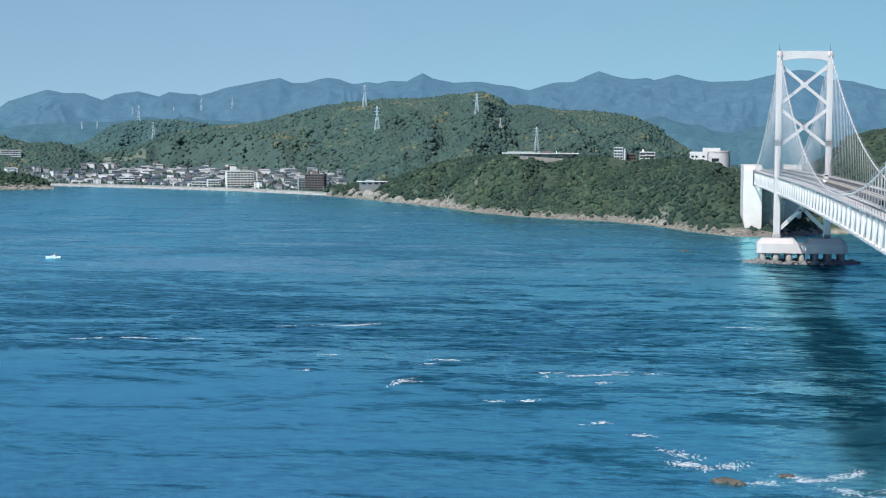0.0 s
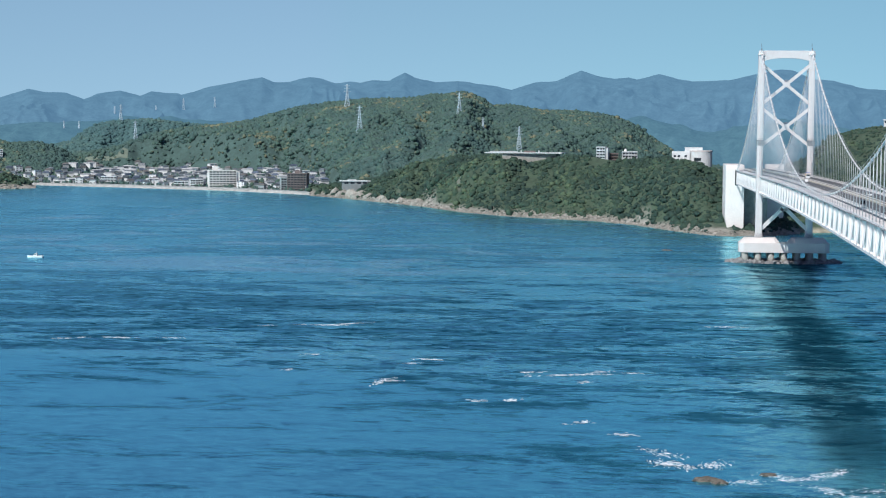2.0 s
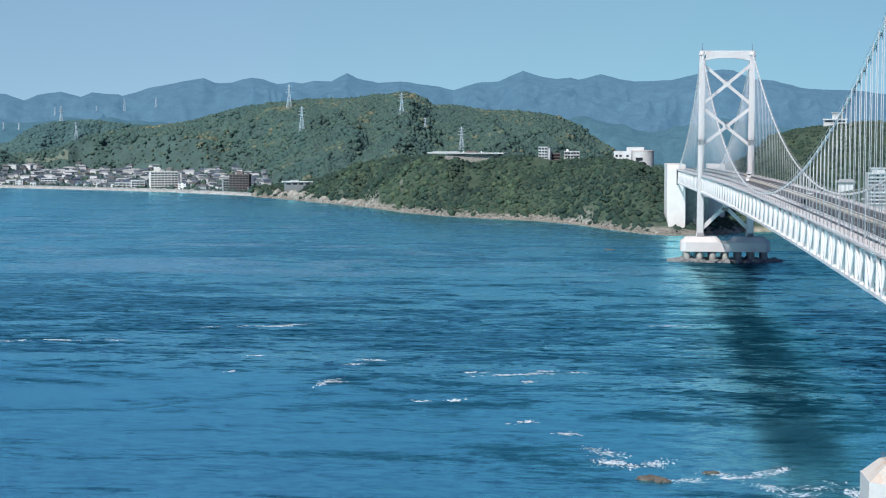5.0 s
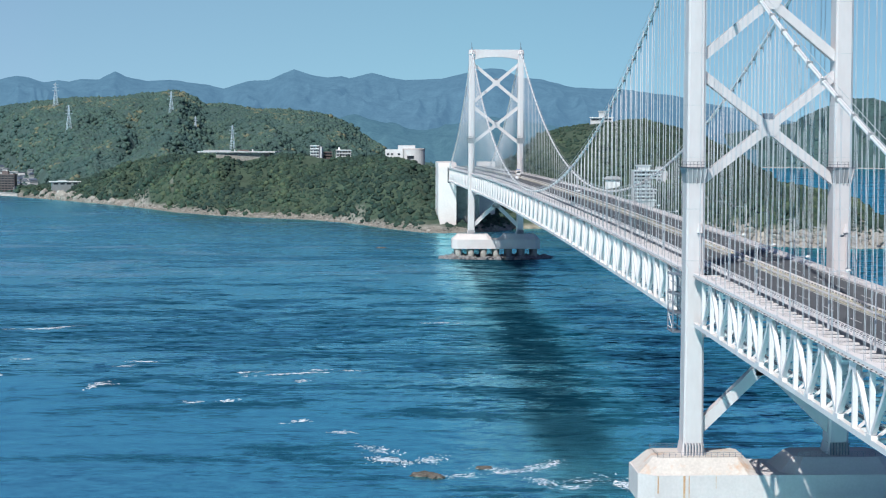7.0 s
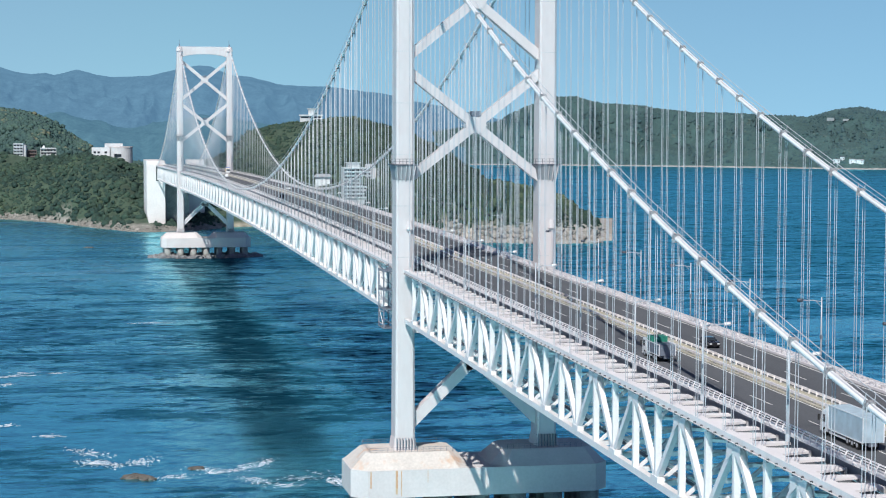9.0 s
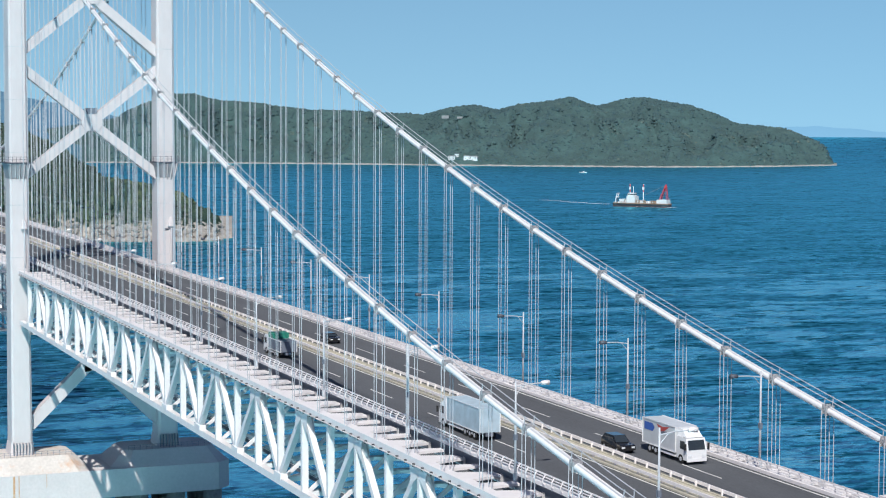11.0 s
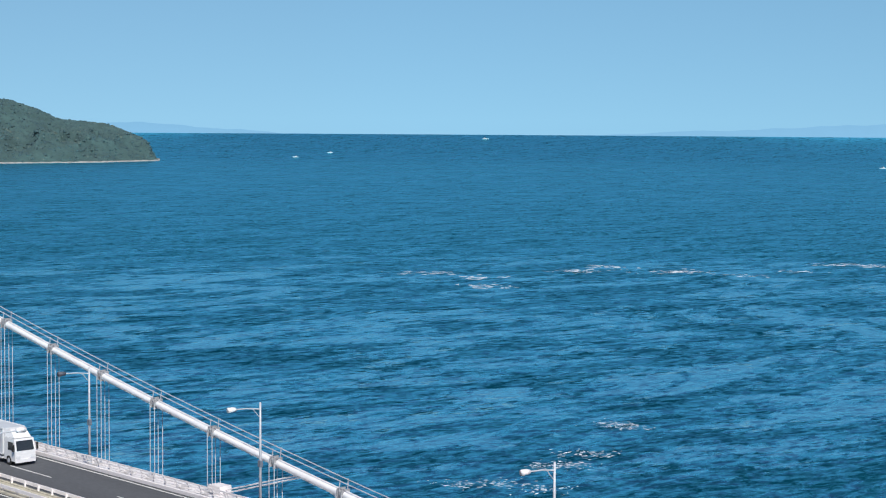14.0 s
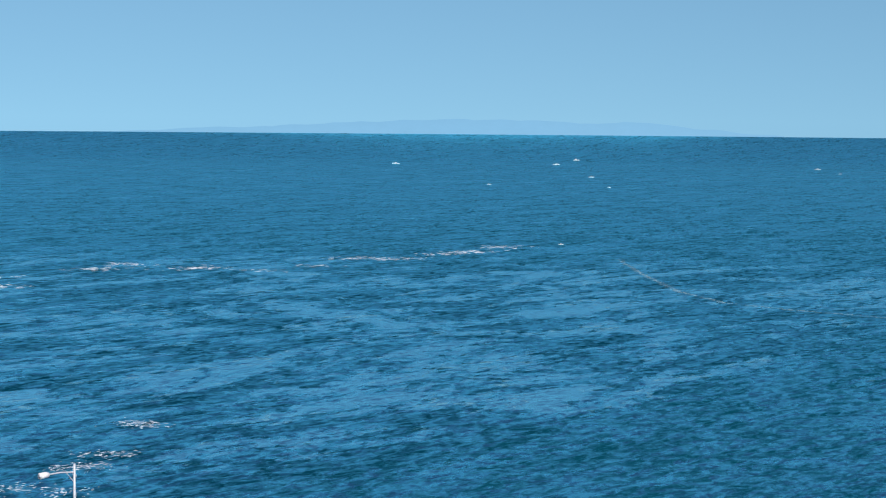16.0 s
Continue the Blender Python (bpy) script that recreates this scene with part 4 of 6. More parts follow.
def pier(y):
    t = thing("tower_pier", "pale concrete bridge pier on round columns, stained by rust", "pier", "bridge piers", at=pose(0, y, 0))

    def plan(x0, x1, d, c):
        return [(x0 + c, -d), (x1 - c, -d), (x1, -d + c), (x1, d - c), (x1 - c, d), (x0 + c, d), (x0, d - c), (x0, -d + c)]
    Build().prism(plan(-30.5, 30.5, 10.5, 3.4), 7.2, 13.6).part("footing", CONC, t)
    for s in (-1, 1):
        a, b = (-30.2, -2.4) if s < 0 else (2.4, 30.2)
        Build().prism(plan(a, b, 10.2, 3.2), 13.6, 17.0, plan(a + 3.6, b - 3.2, 6.6, 1.8)).part("pedestal", CONC_R if y == 0 and s < 0 else CONC, t)
        e = Build()
        for k in range(15):
            x = a + 4.4 + k * (b - a - 8.4) / 14
            for yy in (-6.2, 6.2):
                e.beam((x, yy, 17), (x, yy, 18.1), 0.07, 0.07)
        for zz in (17.6, 18.1):
            for yy in (-6.2, 6.2):
                e.beam((a + 4.4, yy, zz), (b - 4.0, yy, zz), 0.06, 0.06)
            e.beam((a + 4.4 if s < 0 else b - 4.0, -6.2, zz), (a + 4.4 if s < 0 else b - 4.0, 6.2, zz), 0.06, 0.06)
        e.part("pier_rail", GREYST, t)
    for i in range(7):
        for yy in (-7.4, 0, 7.4):
            x = -26.4 + i * 8.8
            Build().tube([(x, yy, -3), (x, yy, 7.3)], 2.2, 14).part("column", CONC_D, t, smooth=True)
    return t


def rock_bed(name, y, w, d, count, seed, label):
    g = np.random.default_rng(seed)
    v, f = ico(1)
    V, F = [], []
    for k in range(count):
        a = g.uniform(0, math.tau)
        q = g.uniform(0.75, 1.08)
        s = g.uniform(1.2, 3.3)
        c = np.array([w * q * math.cos(a), y + d * q * math.sin(a), g.uniform(-0.8, 0.9)])
        F.append(f + len(v) * k)
        V.append(v * g.uniform(0.6, 1.3, (len(v), 1)) * s * np.array([1, 1, 0.75]) + c)
    return tagged(put(name, raw_mesh(name, np.vstack(V), np.vstack(F), ROCK_D, False)), label, "rocks", kind="stuff")


for y in (0.0, SPAN):
    tower(y)
    pier(y)
rock_bed("pier_rocks", SPAN, 36, 15, 340, 3, "dark boulders round the foot of the far pier")
rock_bed("pier_rocks", 0, 34, 14, 160, 4, "dark boulders round the foot of the near pier")

# main cables with bands, hand ropes and hangers
PANEL = 10.0
LAST_Y = SPAN + SIDE
for s in (-1, 1):
    x = s * HALF
    ys = [-SIDE + i * (SIDE / 33) for i in range(33)] + [i * SPAN / 88 for i in range(88)] + [SPAN + i * SIDE / 33 for i in range(34)]
    cab = Build().tube([(x, y, cable_z(y)) for y in ys], 0.41, 12).mesh("main_cable", CABLEW, True)
    cab = tagged(put("main_cable", cab), "white wrapped main cable sagging between the towers", "cable", "main cables")
    for e in (-0.5, 0.5):
        Build().tube([(x + e, y, cable_z(y) + 1.3) for y in ys], 0.05, 5).part("hand_rope", STEEL, cab)
    post = Build().beam((-0.5, 0, 0.3), (-0.5, 0, 1.4), 0.07, 0.07).mesh("rope_post", STEEL)
    ring = Build().tube([(0, -0.45, 0), (0, 0.45, 0)], 0.45, 12)
    for e in (-0.3, 0.3):
        ring.box(-0.5, 0.5, e - 0.07, e + 0.07, -0.52, 0.52)
    band = ring.mesh("cable_band", BANDS)
    rope = Build().tube([(0, 0, 0), (0, 0, 1)], 0.045, 6).mesh("hanger_rope", STEEL, True)
    far = Build()
    hs = [-11.0 - PANEL * i for i in range(30)] + [8.0 + PANEL * i for i in range(87)] + [SPAN + 11.0 + PANEL * i for i in range(30)]
    for y in hs:
        zc, zb = cable_z(y), low(y) + DEEP - 0.3
        if zc - zb < 1.2:
            continue
        slope = math.atan2(cable_z(y + 0.5) - cable_z(y - 0.5), 1.0)
        bd = put("cable_band", band, cab, Matrix.Translation((x, y, zc)) @ Matrix.Rotation(slope, 4, "X"))
        put("rope_post", post, bd)
        put("rope_post", post, bd, Matrix.Translation((1.0, 0, 0)))
        for dx, dy in ((-0.5, -0.4), (0.5, -0.4), (-0.5, 0.4), (0.5, 0.4)):
            if y < 60:
                put("hanger_rope", rope, cab, Matrix.Translation((x + dx, y + dy, zb)) @ Matrix.Diagonal((1, 1, zc - zb, 1)))
            else:
                far.tube([(x + dx, y + dy, zb), (x + dx, y + dy, zc)], 0.05, 5)
    tagged(far.part("distant_hanger", STEEL, cab, smooth=True), kind="stuff")
    # stays that tie the cable down to the deck edge near its low end
    for ya, yb in ((-295.0, -281.5), (-295.6, -282.6), (-297.0, -308.0)):
        Build().tube([(x, ya, cable_z(ya)), (x, yb, low(yb) + DEEP)], 0.09, 6).part("tie_rod", WHITE, cab)
    Build().box(x - 0.7, x + 0.7, -283.0, -281.0, low(-282) + DEEP, low(-282) + DEEP + 0.8).part("tie_anchor", WHITE, cab)

# stiffening truss: one thing for each span


def chord(x, y0, y1, dz, w, h):
    n = max(2, int(abs(y1 - y0) / 12))
    b = Build()
    yy = [y0 + (y1 - y0) * i / n for i in range(n + 1)]
    pts = []
    for y in yy:
        z = low(y) + dz
        pts += [(x - w / 2, y, z), (x + w / 2, y, z), (x + w / 2, y, z + h), (x - w / 2, y, z + h)]
    f = [(0, 1, 2, 3), (4 * n + 3, 4 * n + 2, 4 * n + 1, 4 * n)]
    for i in range(n):
        o = 4 * i
        f += [(o + (a + 1) % 4, o + a, o + 4 + a, o + 4 + (a + 1) % 4) for a in range(4)]
    return b.poly(pts, f)


def truss(y0, y1, label):
    t = thing("stiffening_truss", label, "truss", "truss spans")
    post = Build().box(-0.42, 0.42, -0.35, 0.35, 0.9, DEEP - 0.9).mesh("vertical", WHITE)
    up = Build()
    up.beam((0, -PANEL, 0.9), (0, -0.55, DEEP - 1.3), 0.8, 0.75, (1, 0, 0))
    up = up.mesh("diagonal", WHITE)
    down = Build().beam((0, 0.55, DEEP - 1.3), (0, PANEL, 0.9), 0.8, 0.75, (1, 0, 0)).mesh("diagonal", WHITE)
    # curved knee plates where the diagonals run into the upper chord
    kn = Build()
    for s in (-1, 1):
        out = [(s * 0.35, DEEP - 0.9), (s * 2.6, DEEP - 0.9), (s * 2.2, DEEP - 2.0), (s * 2.6, DEEP - 3.6), (s * 0.35, DEEP - 2.2)]
        for e in (-0.5, 0.5):
            o = len(kn.v)
            kn.v += [(e, py, pz) for py, pz in out]
            kn.f.append(tuple(range(o, o + 5)))
    knee = kn.mesh("gusset", WHITE)
    foot = Build().box(-0.52, 0.52, -1.5, 1.5, 0.7, 1.6).mesh("gusset", WHITE)
    fl = Build()
    fl.box(-12.0, 12.0, -0.3, 0.3, DEEP - 2.4, DEEP - 0.15)
    for x in np.arange(-9.3, 10, 3.1):
        fl.box(x - 0.15, x + 0.15, -0.55, 0.55, DEEP - 0.15, DEEP + 0.1)
    floor_beam = fl.mesh("floor_beam", WHITE)
    lat = Build()
    for s in (-1, 1):
        lat.beam((s * 16.6, -PANEL / 2 * 0, 0.5), (0, PANEL, 0.5), 0.5, 0.5)
    lat.box(-16.7, 16.7, -0.25, 0.25, 0.2, 0.85)
    lateral = lat.mesh("lateral_brace", WHITE)
    cross = {s: Build().beam((s * 16.6, 0, 0.7), (s * 5.5, 0, DEEP - 2.4), 0.45, 0.45).mesh("sway_brace", WHITE) for s in (-1, 1)}
    for s in (-1, 1):
        chord(s * HALF, y0, y1, DEEP - 0.95, 1.25, 0.95).part("top_chord", WHITE, t)
        chord(s * HALF, y0, y1, 0, 0.95, 0.95).part("bottom_chord", WHITE, t)
    # pipe on brackets along the outer face of the upper chord, inspection walkway below
    for s in (-1, 1):
        n = int((y1 - y0) / 10)
        yy = [y0 + (y1 - y0) * i / n for i in range(n + 1)]
        Build().tube([(s * (HALF + 0.85), y, low(y) + DEEP - 0.75) for y in yy], 0.09, 6).part("service_pipe", CONC, t)
        clip = Build()
        y = y0 + 1.5
        while y < min(y1, 300):
            clip.box(s * (HALF + 0.62) - 0.28, s * (HALF + 0.62) + 0.28, y - 0.1, y + 0.1, low(y) + DEEP - 0.95, low(y) + DEEP - 0.55)
            y += 2.5
        if clip.v:
            tagged(clip.part("pipe_bracket", DARKST, t), kind="stuff")
    for x in (-13.4, 8.0):
        chord(x, y0, y1, 1.0, 1.1, 0.1).part("walkway", GREYST, t)
        for e in (-0.55, 0.55):
            for dz in (1.6, 2.15):
                chord(x + e, y0, y1, dz, 0.06, 0.06).part("walkway_rail", WHITE, t)
    k0, k1 = math.ceil((y0 - NODE + 1) / PANEL), math.floor((y1 - NODE - 1) / PANEL)
    for k in range(k0, k1 + 1):
        y = NODE + k * PANEL
        sl = math.atan((low(y + 1) - low(y - 1)) / 2)
        for s in (-1, 1):
            m = Matrix.Translation((s * HALF, y, low(y)))
            tilt = m @ Matrix.Rotation(sl, 4, "X")
            put("vertical", post, t, m)
            if k % 2 == 0:
                if y - PANEL > y0 - 1:
                    put("diagonal", up, t, tilt)
                if y + PANEL < y1 + 1:
                    put("diagonal", down, t, tilt)
                put("gusset", knee, t, tilt)
            else:
                put("gusset", foot, t, tilt)
        m = Matrix.Translation((0, y, low(y)))
        put("floor_beam", floor_beam, t, m)
        for s in (-1, 1):
            put("sway_brace", cross[s], t, m)
        if y + PANEL < y1 + 1:
            put("lateral_brace", lateral, t, m @ Matrix.Rotation(sl, 4, "X"))
    # tapered cantilever plates from the chord to the deck edge, at and between the floor beams
    plate = {s: Build().prism([(s * 12.5, -0.28), (s * 16.6, -0.62), (s * 16.6, 0.62), (s * 12.5, 0.28)][::s], DEEP - 0.33, DEEP - 0.05).mesh("edge_bracket", WHITE) for s in (-1, 1)}
    for k in range(k0, k1 + 1):
        for h in (0.0, 0.5):
            y = NODE + (k + h) * PANEL
            if y0 + 1 < y < y1 - 1:
                for s in (-1, 1):
                    put("edge_bracket", plate[s], t, Matrix.Translation((0, y, low(y))) @ Matrix.Diagonal((1, 1.9 if h else 3.6, 1, 1)))
    return t


NODE = -4.0
truss(-SIDE, -4.2, "white steel warren truss of the near side span")
truss(4.2, SPAN - 4.2, "white steel warren truss of the main span")
truss(SPAN + 4.2, SPAN + SIDE, "white steel warren truss of the far side span")

# road deck
Y0, Y1 = -470.0, SPAN + SIDE + 60


def strip(x0, x1, y0, y1, dz, thick, step=15.0):
    n = max(1, int((y1 - y0) / step))
    yy = [y0 + (y1 - y0) * i / n for i in range(n + 1)]
    b, pts = Build(), []
    for y in yy:
        z = road(y) + dz
        pts += [(x0, y, z - thick), (x1, y, z - thick), (x1, y, z), (x0, y, z)]
    f = [(0, 1, 2, 3), (4 * n + 3, 4 * n + 2, 4 * n + 1, 4 * n)]
    for i in range(n):
        o = 4 * i
        f += [(o + (a + 1) % 4, o + a, o + 4 + a, o + 4 + (a + 1) % 4) for a in range(4)]
    return b.poly(pts, f)


EDGE, MID = 11.7, 1.35
deck = tagged(put("road", strip(-EDGE, EDGE, Y0, Y1, 0, 0.5).mesh("road", ASPHALT)), "grey asphalt bridge carriageway with four lanes", "road", kind="structure")
strip(-MID, MID, Y0, Y1, 0.12, 0.1).part("median", MEDIAN, deck, "buff median strip")
for x0 in (-11.2, -1.95, 1.75, 11.0):
    strip(x0, x0 + 0.2, Y0, Y1, 0.012, 0.01).part("edge_line", LINE, deck)
dash = Build().box(-0.09, 0.09, -4, 4, 0, 0.012).mesh("lane_dash", LINE)
for x0 in (-6.4, 6.3):
    for k in range(int((700 - Y0) / 20)):
        y = Y0 + 6 + 20 * k
        put("lane_dash", dash, deck, Matrix.Translation((x0, y, road(y) + 0.006)) @ Matrix.Rotation(math.atan((road(y + 1) - road(y - 1)) / 2), 4, "X"))
# added dark strips stand in for the shade between the edge brackets
shade_strip = Build()
for s in (-1, 1):
    a, b = sorted((s * 12.3, s * 16.3))
    g = strip(a, b, -SIDE, LAST_Y, -1.8, 0.08)
    shade_strip.poly(g.v, g.f)
shade_strip.part("service_grating", GAP_SHADE, deck)
for s in (-1, 1):
    a, b = sorted((s * 11.72, s * 11.95))
    strip(a, b, -SIDE, LAST_Y, -0.1, 1.7).part("edge_girder", GREYST, deck)


def parapet(x, face, y0, y1, label, group):
    """Steel parapet: kerb, curved posts every two metres and four rails."""
    t = thing("parapet", label, "railing", group)
    a, b = sorted((x - 0.25, x + 0.25))
    strip(a, b, y0, y1, 0.3, 0.45).part("kerb", WHITE, t)
    for h, w in ((0.6, 0.08), (0.9, 0.08), (1.22, 0.13)):
        strip(x + face * 0.1 - 0.06, x + face * 0.1 + 0.06, y0, y1, h, w).part("rail", WHITE, t)
    pb = Build()
    bow = [(face * 0.12, 0.0), (face * 0.42, 0.3), (face * 0.44, 0.65), (face * 0.1, 1.22)]
    for (xa, za), (xb, zb) in zip(bow, bow[1:]):
        pb.beam((xa, 0, za), (xb, 0, zb), 0.1, 0.11, (0, 1, 0))
    me = pb.mesh("post", WHITE)
    y = y0 + 1
    far = Build()
    while y < y1:
        if y < 230:
            put("post", me, t, Matrix.Translation((x, y, road(y))))
        else:
            far.poly([(vx + x, vy + y, vz + road(y)) for vx, vy, vz in pb.v], pb.f)
        y += 2.0 if y < 230 else 4.0
    tagged(far.part("distant_post", WHITE, t), kind="stuff")
    return t


parapet(-12.1, -1, -420, LAST_Y, "white steel parapet with curved posts along the deck edge", "parapets")
parapet(12.1, 1, -420, LAST_Y, "white steel parapet with curved posts along the deck edge", "parapets")


def median_rail(x, face):
    t = thing("median_guardrail", "cream guardrail with beam and short posts beside the median", "guardrail", "median guardrails")
    strip(x - 0.08, x + 0.08, Y0, LAST_Y, 0.85, 0.32).part("beam", WHITE, t)
    strip(x - 0.3, x + 0.3, Y0, LAST_Y, 0.25, 0.2).part("kerb", MEDIAN, t)
    pm = Build().box(-0.08, 0.08, -0.08, 0.08, 0.1, 0.8).mesh("post", WHITE)
    y = Y0 + 1
    while y < 120:
        put("post", pm, t, Matrix.Translation((x - face * 0.16, y, road(y))))
        y += 2.5
    return t


median_rail(-MID, -1)
median_rail(MID, 1)


def lamp_post(x, y, side):
    """Tapered pole with a short arm over the road. side: -1 points to lower x."""
    t = thing("street_lamp", "tall grey steel lamp post with one arm over the road", "lamp post", "lamp posts on the bridge", at=pose(x, y, road(y) - 0.3))
    Build().tube([(0, 0, 0), (0, 0, 6), (0, 0, 10.4)], 0.15, 8, 0.09).part("pole", STEEL, t, smooth=True)
    Build().tube([(0, 0, 0), (0, 0, 0.9)], 0.26, 8).part("base", STEEL, t)
    Build().tube([(0, 0, 9.75), (side * 1.5, 0, 9.95), (side * 3.1, 0, 10.0)], 0.065, 6).tube([(0, 0, 8.9), (side * 0.9, 0, 9.85)], 0.04, 5).part("arm", STEEL, t)
    hd = Build().tube([(side * 2.9, 0, 9.98), (side * 3.2, 0, 10.02), (side * 3.75, 0, 10.0)], 0.2, 8, 0.26)
    # most east side heads are coloured dark for their shaded undersides
    hd.part("lamp_head", PLAT if side < 0 and y > -275 else WHITE, t, smooth=True)
    Build().box(-0.16, 0.16, -0.2, 0.2, 4.3, 4.9).part("junction_box", GREYST, t)
    return t


for k in range(17):
    y = -293.0 + 29.35 * k
    lamp_post(13.6, y, -1)
    if k != 10:
        lamp_post(-13.6, -290.3 + 29.5 * k, 1)
lamp_post(13.6, -331.0, -1)


# anchorages
def anchorage(y, label):
    t = thing("anchorage", label, "anchorage", "anchorages", at=pose(0, y, 0))
    s = 1 if y > 0 else -1
    w = 26.3
    for side in (-1, 1):
        # the half away from the sun is set back, to put it in shade
        d = 0 if side < 0 or s < 0 else 42
        o = [(side * 10.5, s * d), (side * w, s * d), (side * w, s * 62), (side * 10.5, s * 62)]
        i = [(side * 10.5, s * d), (side * (w - 1.8), s * d), (side * (w - 1.8), s * 62), (side * 10.5, s * 62)]
        if side * s < 0:
            o, i = o[::-1], i[::-1]
        Build().prism(i, -3, 5, i).part("foot", CONC_W, t)
        Build().prism(i, 5, 15, o).part("shoulder", CONC_W, t)
        Build().prism(o, 15, 56.5).part("wall", CONC_W, t)
        Build().prism([(x, y + s * 1.5) for x, y in o], 56.5, 59.6).part("saddle_block", CONC_W, t)
    y0, y1 = sorted((s * 16, s * 60))
    # deep shade under the deck is put into the core's dark concrete
    Build().box(-10.5, 10.5, y0, y1, -3, low(LAST_Y) - 1.5).part("core", CONC_D, t)
    a, b = sorted((-s * 0.5, s * 0.02))
    for side in (-1, 1):
        Build().box(side * HALF - 1.3, side * HALF + 1.3, a, b, low(LAST_Y) - 1, low(LAST_Y) + DEEP).part("expansion_gap", DARKST, t, "dark expansion gap")
    return t


anchorage(LAST_Y, "huge white concrete anchorage block at the far shore")
anchorage(-SIDE, "white concrete anchorage block at the near end")


# ---- things on shore ----
def at(b, r, z=0.0, turn=0.0):
    """Pose at a bearing and distance from the hovering point; turn 0 faces it."""
    return pose(EYE.x + r * math.sin(radians(b)), EYE.y + r * math.cos(radians(b)), z, 0, 0, turn - b)


def town_ground(b, r):
    return max(ground(HILL, b, r), ground(WEST, b, r) if b < -16.4 else 0.0)


def ground(land, b, r):
    return float(land.height(np.array([b], float), np.array([r], float))[0])


WALL_W = material("white_render", (0.66, 0.685, 0.70), 0.8, vary=0.12, scale=0.2, fine=1, spread=0.2)
WALL_C = material("grey_render", (0.30, 0.335, 0.35), 0.8, vary=0.15, scale=0.2, fine=1, spread=0.25)
WALL_B = material("brown_tile_cladding", (0.17, 0.135, 0.13), 0.7, vary=0.2, scale=0.2, fine=1)
ROOF_D = material("dark_tile_roof", (0.105, 0.130, 0.150), 0.6, vary=0.3, scale=0.4, fine=2, spread=0.4)
ROOF_B = material("blue_tile_roof", (0.09, 0.12, 0.17), 0.5, vary=0.3, scale=0.4, fine=2, spread=0.3)
ROOF_R = material("brown_tile_roof", (0.125, 0.125, 0.125), 0.7, vary=0.3, scale=0.4, fine=2, spread=0.3)
ROOF_G = material("pale_metal_roof", (0.55, 0.57, 0.58), 0.45, metal=0.2, vary=0.15, spread=0.2)
GLASS = material("dark_window_glass", (0.03, 0.04, 0.05), 0.12, vary=0.2)
RED = material("red_crane_paint", (0.55, 0.05, 0.06), 0.5, vary=0.2)
HULL = material("dark_hull_paint", (0.035, 0.04, 0.05), 0.5, vary=0.3)
HULLR = material("red_bottom_paint", (0.30, 0.06, 0.04), 0.6, vary=0.3)
DECKC = material("rusty_brown_deck", (0.28, 0.20, 0.14), 0.8, vary=0.4)

HOUSES = []
for i, (w, d, h, rh, wm, rm) in enumerate(((9, 7.5, 5.0, 2.2, WALL_W, ROOF_D), (10, 8, 5.2, 2.4, WALL_C, ROOF_B), (9, 8, 5.4, 2.4, WALL_C, ROOF_R), (14, 9, 6.5, 0.8, WALL_W, ROOF_G), (11, 9, 8.6, 0.7, WALL_W, ROOF_D), (8, 7, 3.6, 2.2, WALL_C, ROOF_D), (18, 10, 6.0, 1.6, WALL_W, ROOF_G))):
    wall = Build().box(-w / 2, w / 2, -d / 2, d / 2, -2.5, h).mesh("wall", wm)
    e = 0.7
    rf = Build().poly([(-w / 2 - e, -d / 2 - e, h), (w / 2 + e, -d / 2 - e, h), (w / 2 + e, d / 2 + e, h), (-w / 2 - e, d / 2 + e, h), (-w / 2 + d * 0.2, 0, h + rh), (w / 2 - d * 0.2, 0, h + rh)],
                      [(3, 2, 1, 0), (0, 1, 5, 4), (2, 3, 4, 5), (1, 2, 5), (3, 0, 4)]).mesh("roof", rm)
    win = Build().box(-0.9, 0.9, -0.06, 0.06, -0.65, 0.65).mesh("window", GLASS)
    HOUSES.append((w, d, h, wall, rf, win))


def house(m, k, group, windows=True):
    w, d, h, wall, rf, win = HOUSES[k]
    t = thing("house", ("small house with pale walls and a low pitched roof", "house with cream walls and blue tile roof", "house with cream walls and brown tile roof", "long white building with pale metal roof",
                        "white flat roofed block of three floors", "small cottage with dark tile roof", "wide white shed with pale metal roof")[k], "house", group, at=m)
    put("wall", wall, t)
    put("roof", rf, t)
    for fl in range(max(1, int(h // 2.8)) if windows else 0):
        for x in (-w * 0.28, w * 0.28):
            put("window", win, t, Matrix.Translation((x, -d / 2 - 0.04, 1.6 + 2.7 * fl)))
    return t


hr = random.Random(11)
spots = []
tries = 0
while len(spots) < 292 and tries < 12000:
    tries += 1
    b = hr.uniform(-19.6, -9.7)
    q = HILL.t
    r0, flat = float(np.interp(b, q[:, 0], q[:, 1])), float(np.interp(b, q[:, 0], q[:, 4]))
    r = r0 + 30 + (flat * 1.12 - 20) * hr.random()
    if -13.5 < b < -12.1 and r < r0 + 60 or -11.2 < b < -10.1 and r < r0 + 60 or -14.4 < b < -13.3 and r < r0 + 45:
        continue
    if town_ground(b, r) > 24:
        continue
    x, y = r * math.sin(radians(b)), r * math.cos(radians(b))
    if any((x - u) ** 2 + (y - v) ** 2 < 11.5 ** 2 for u, v in spots):
        continue
    spots.append((x, y))
    house(at(b, r, town_ground(b, r) + 0.2, hr.uniform(-35, 35)), hr.choices(range(7), (7, 4, 3, 3, 2, 7, 2))[0], "houses of the town", r < r0 + 105)

# gardens and street trees between the houses
gb = rng.uniform(-19.4, -9.6, 3200)
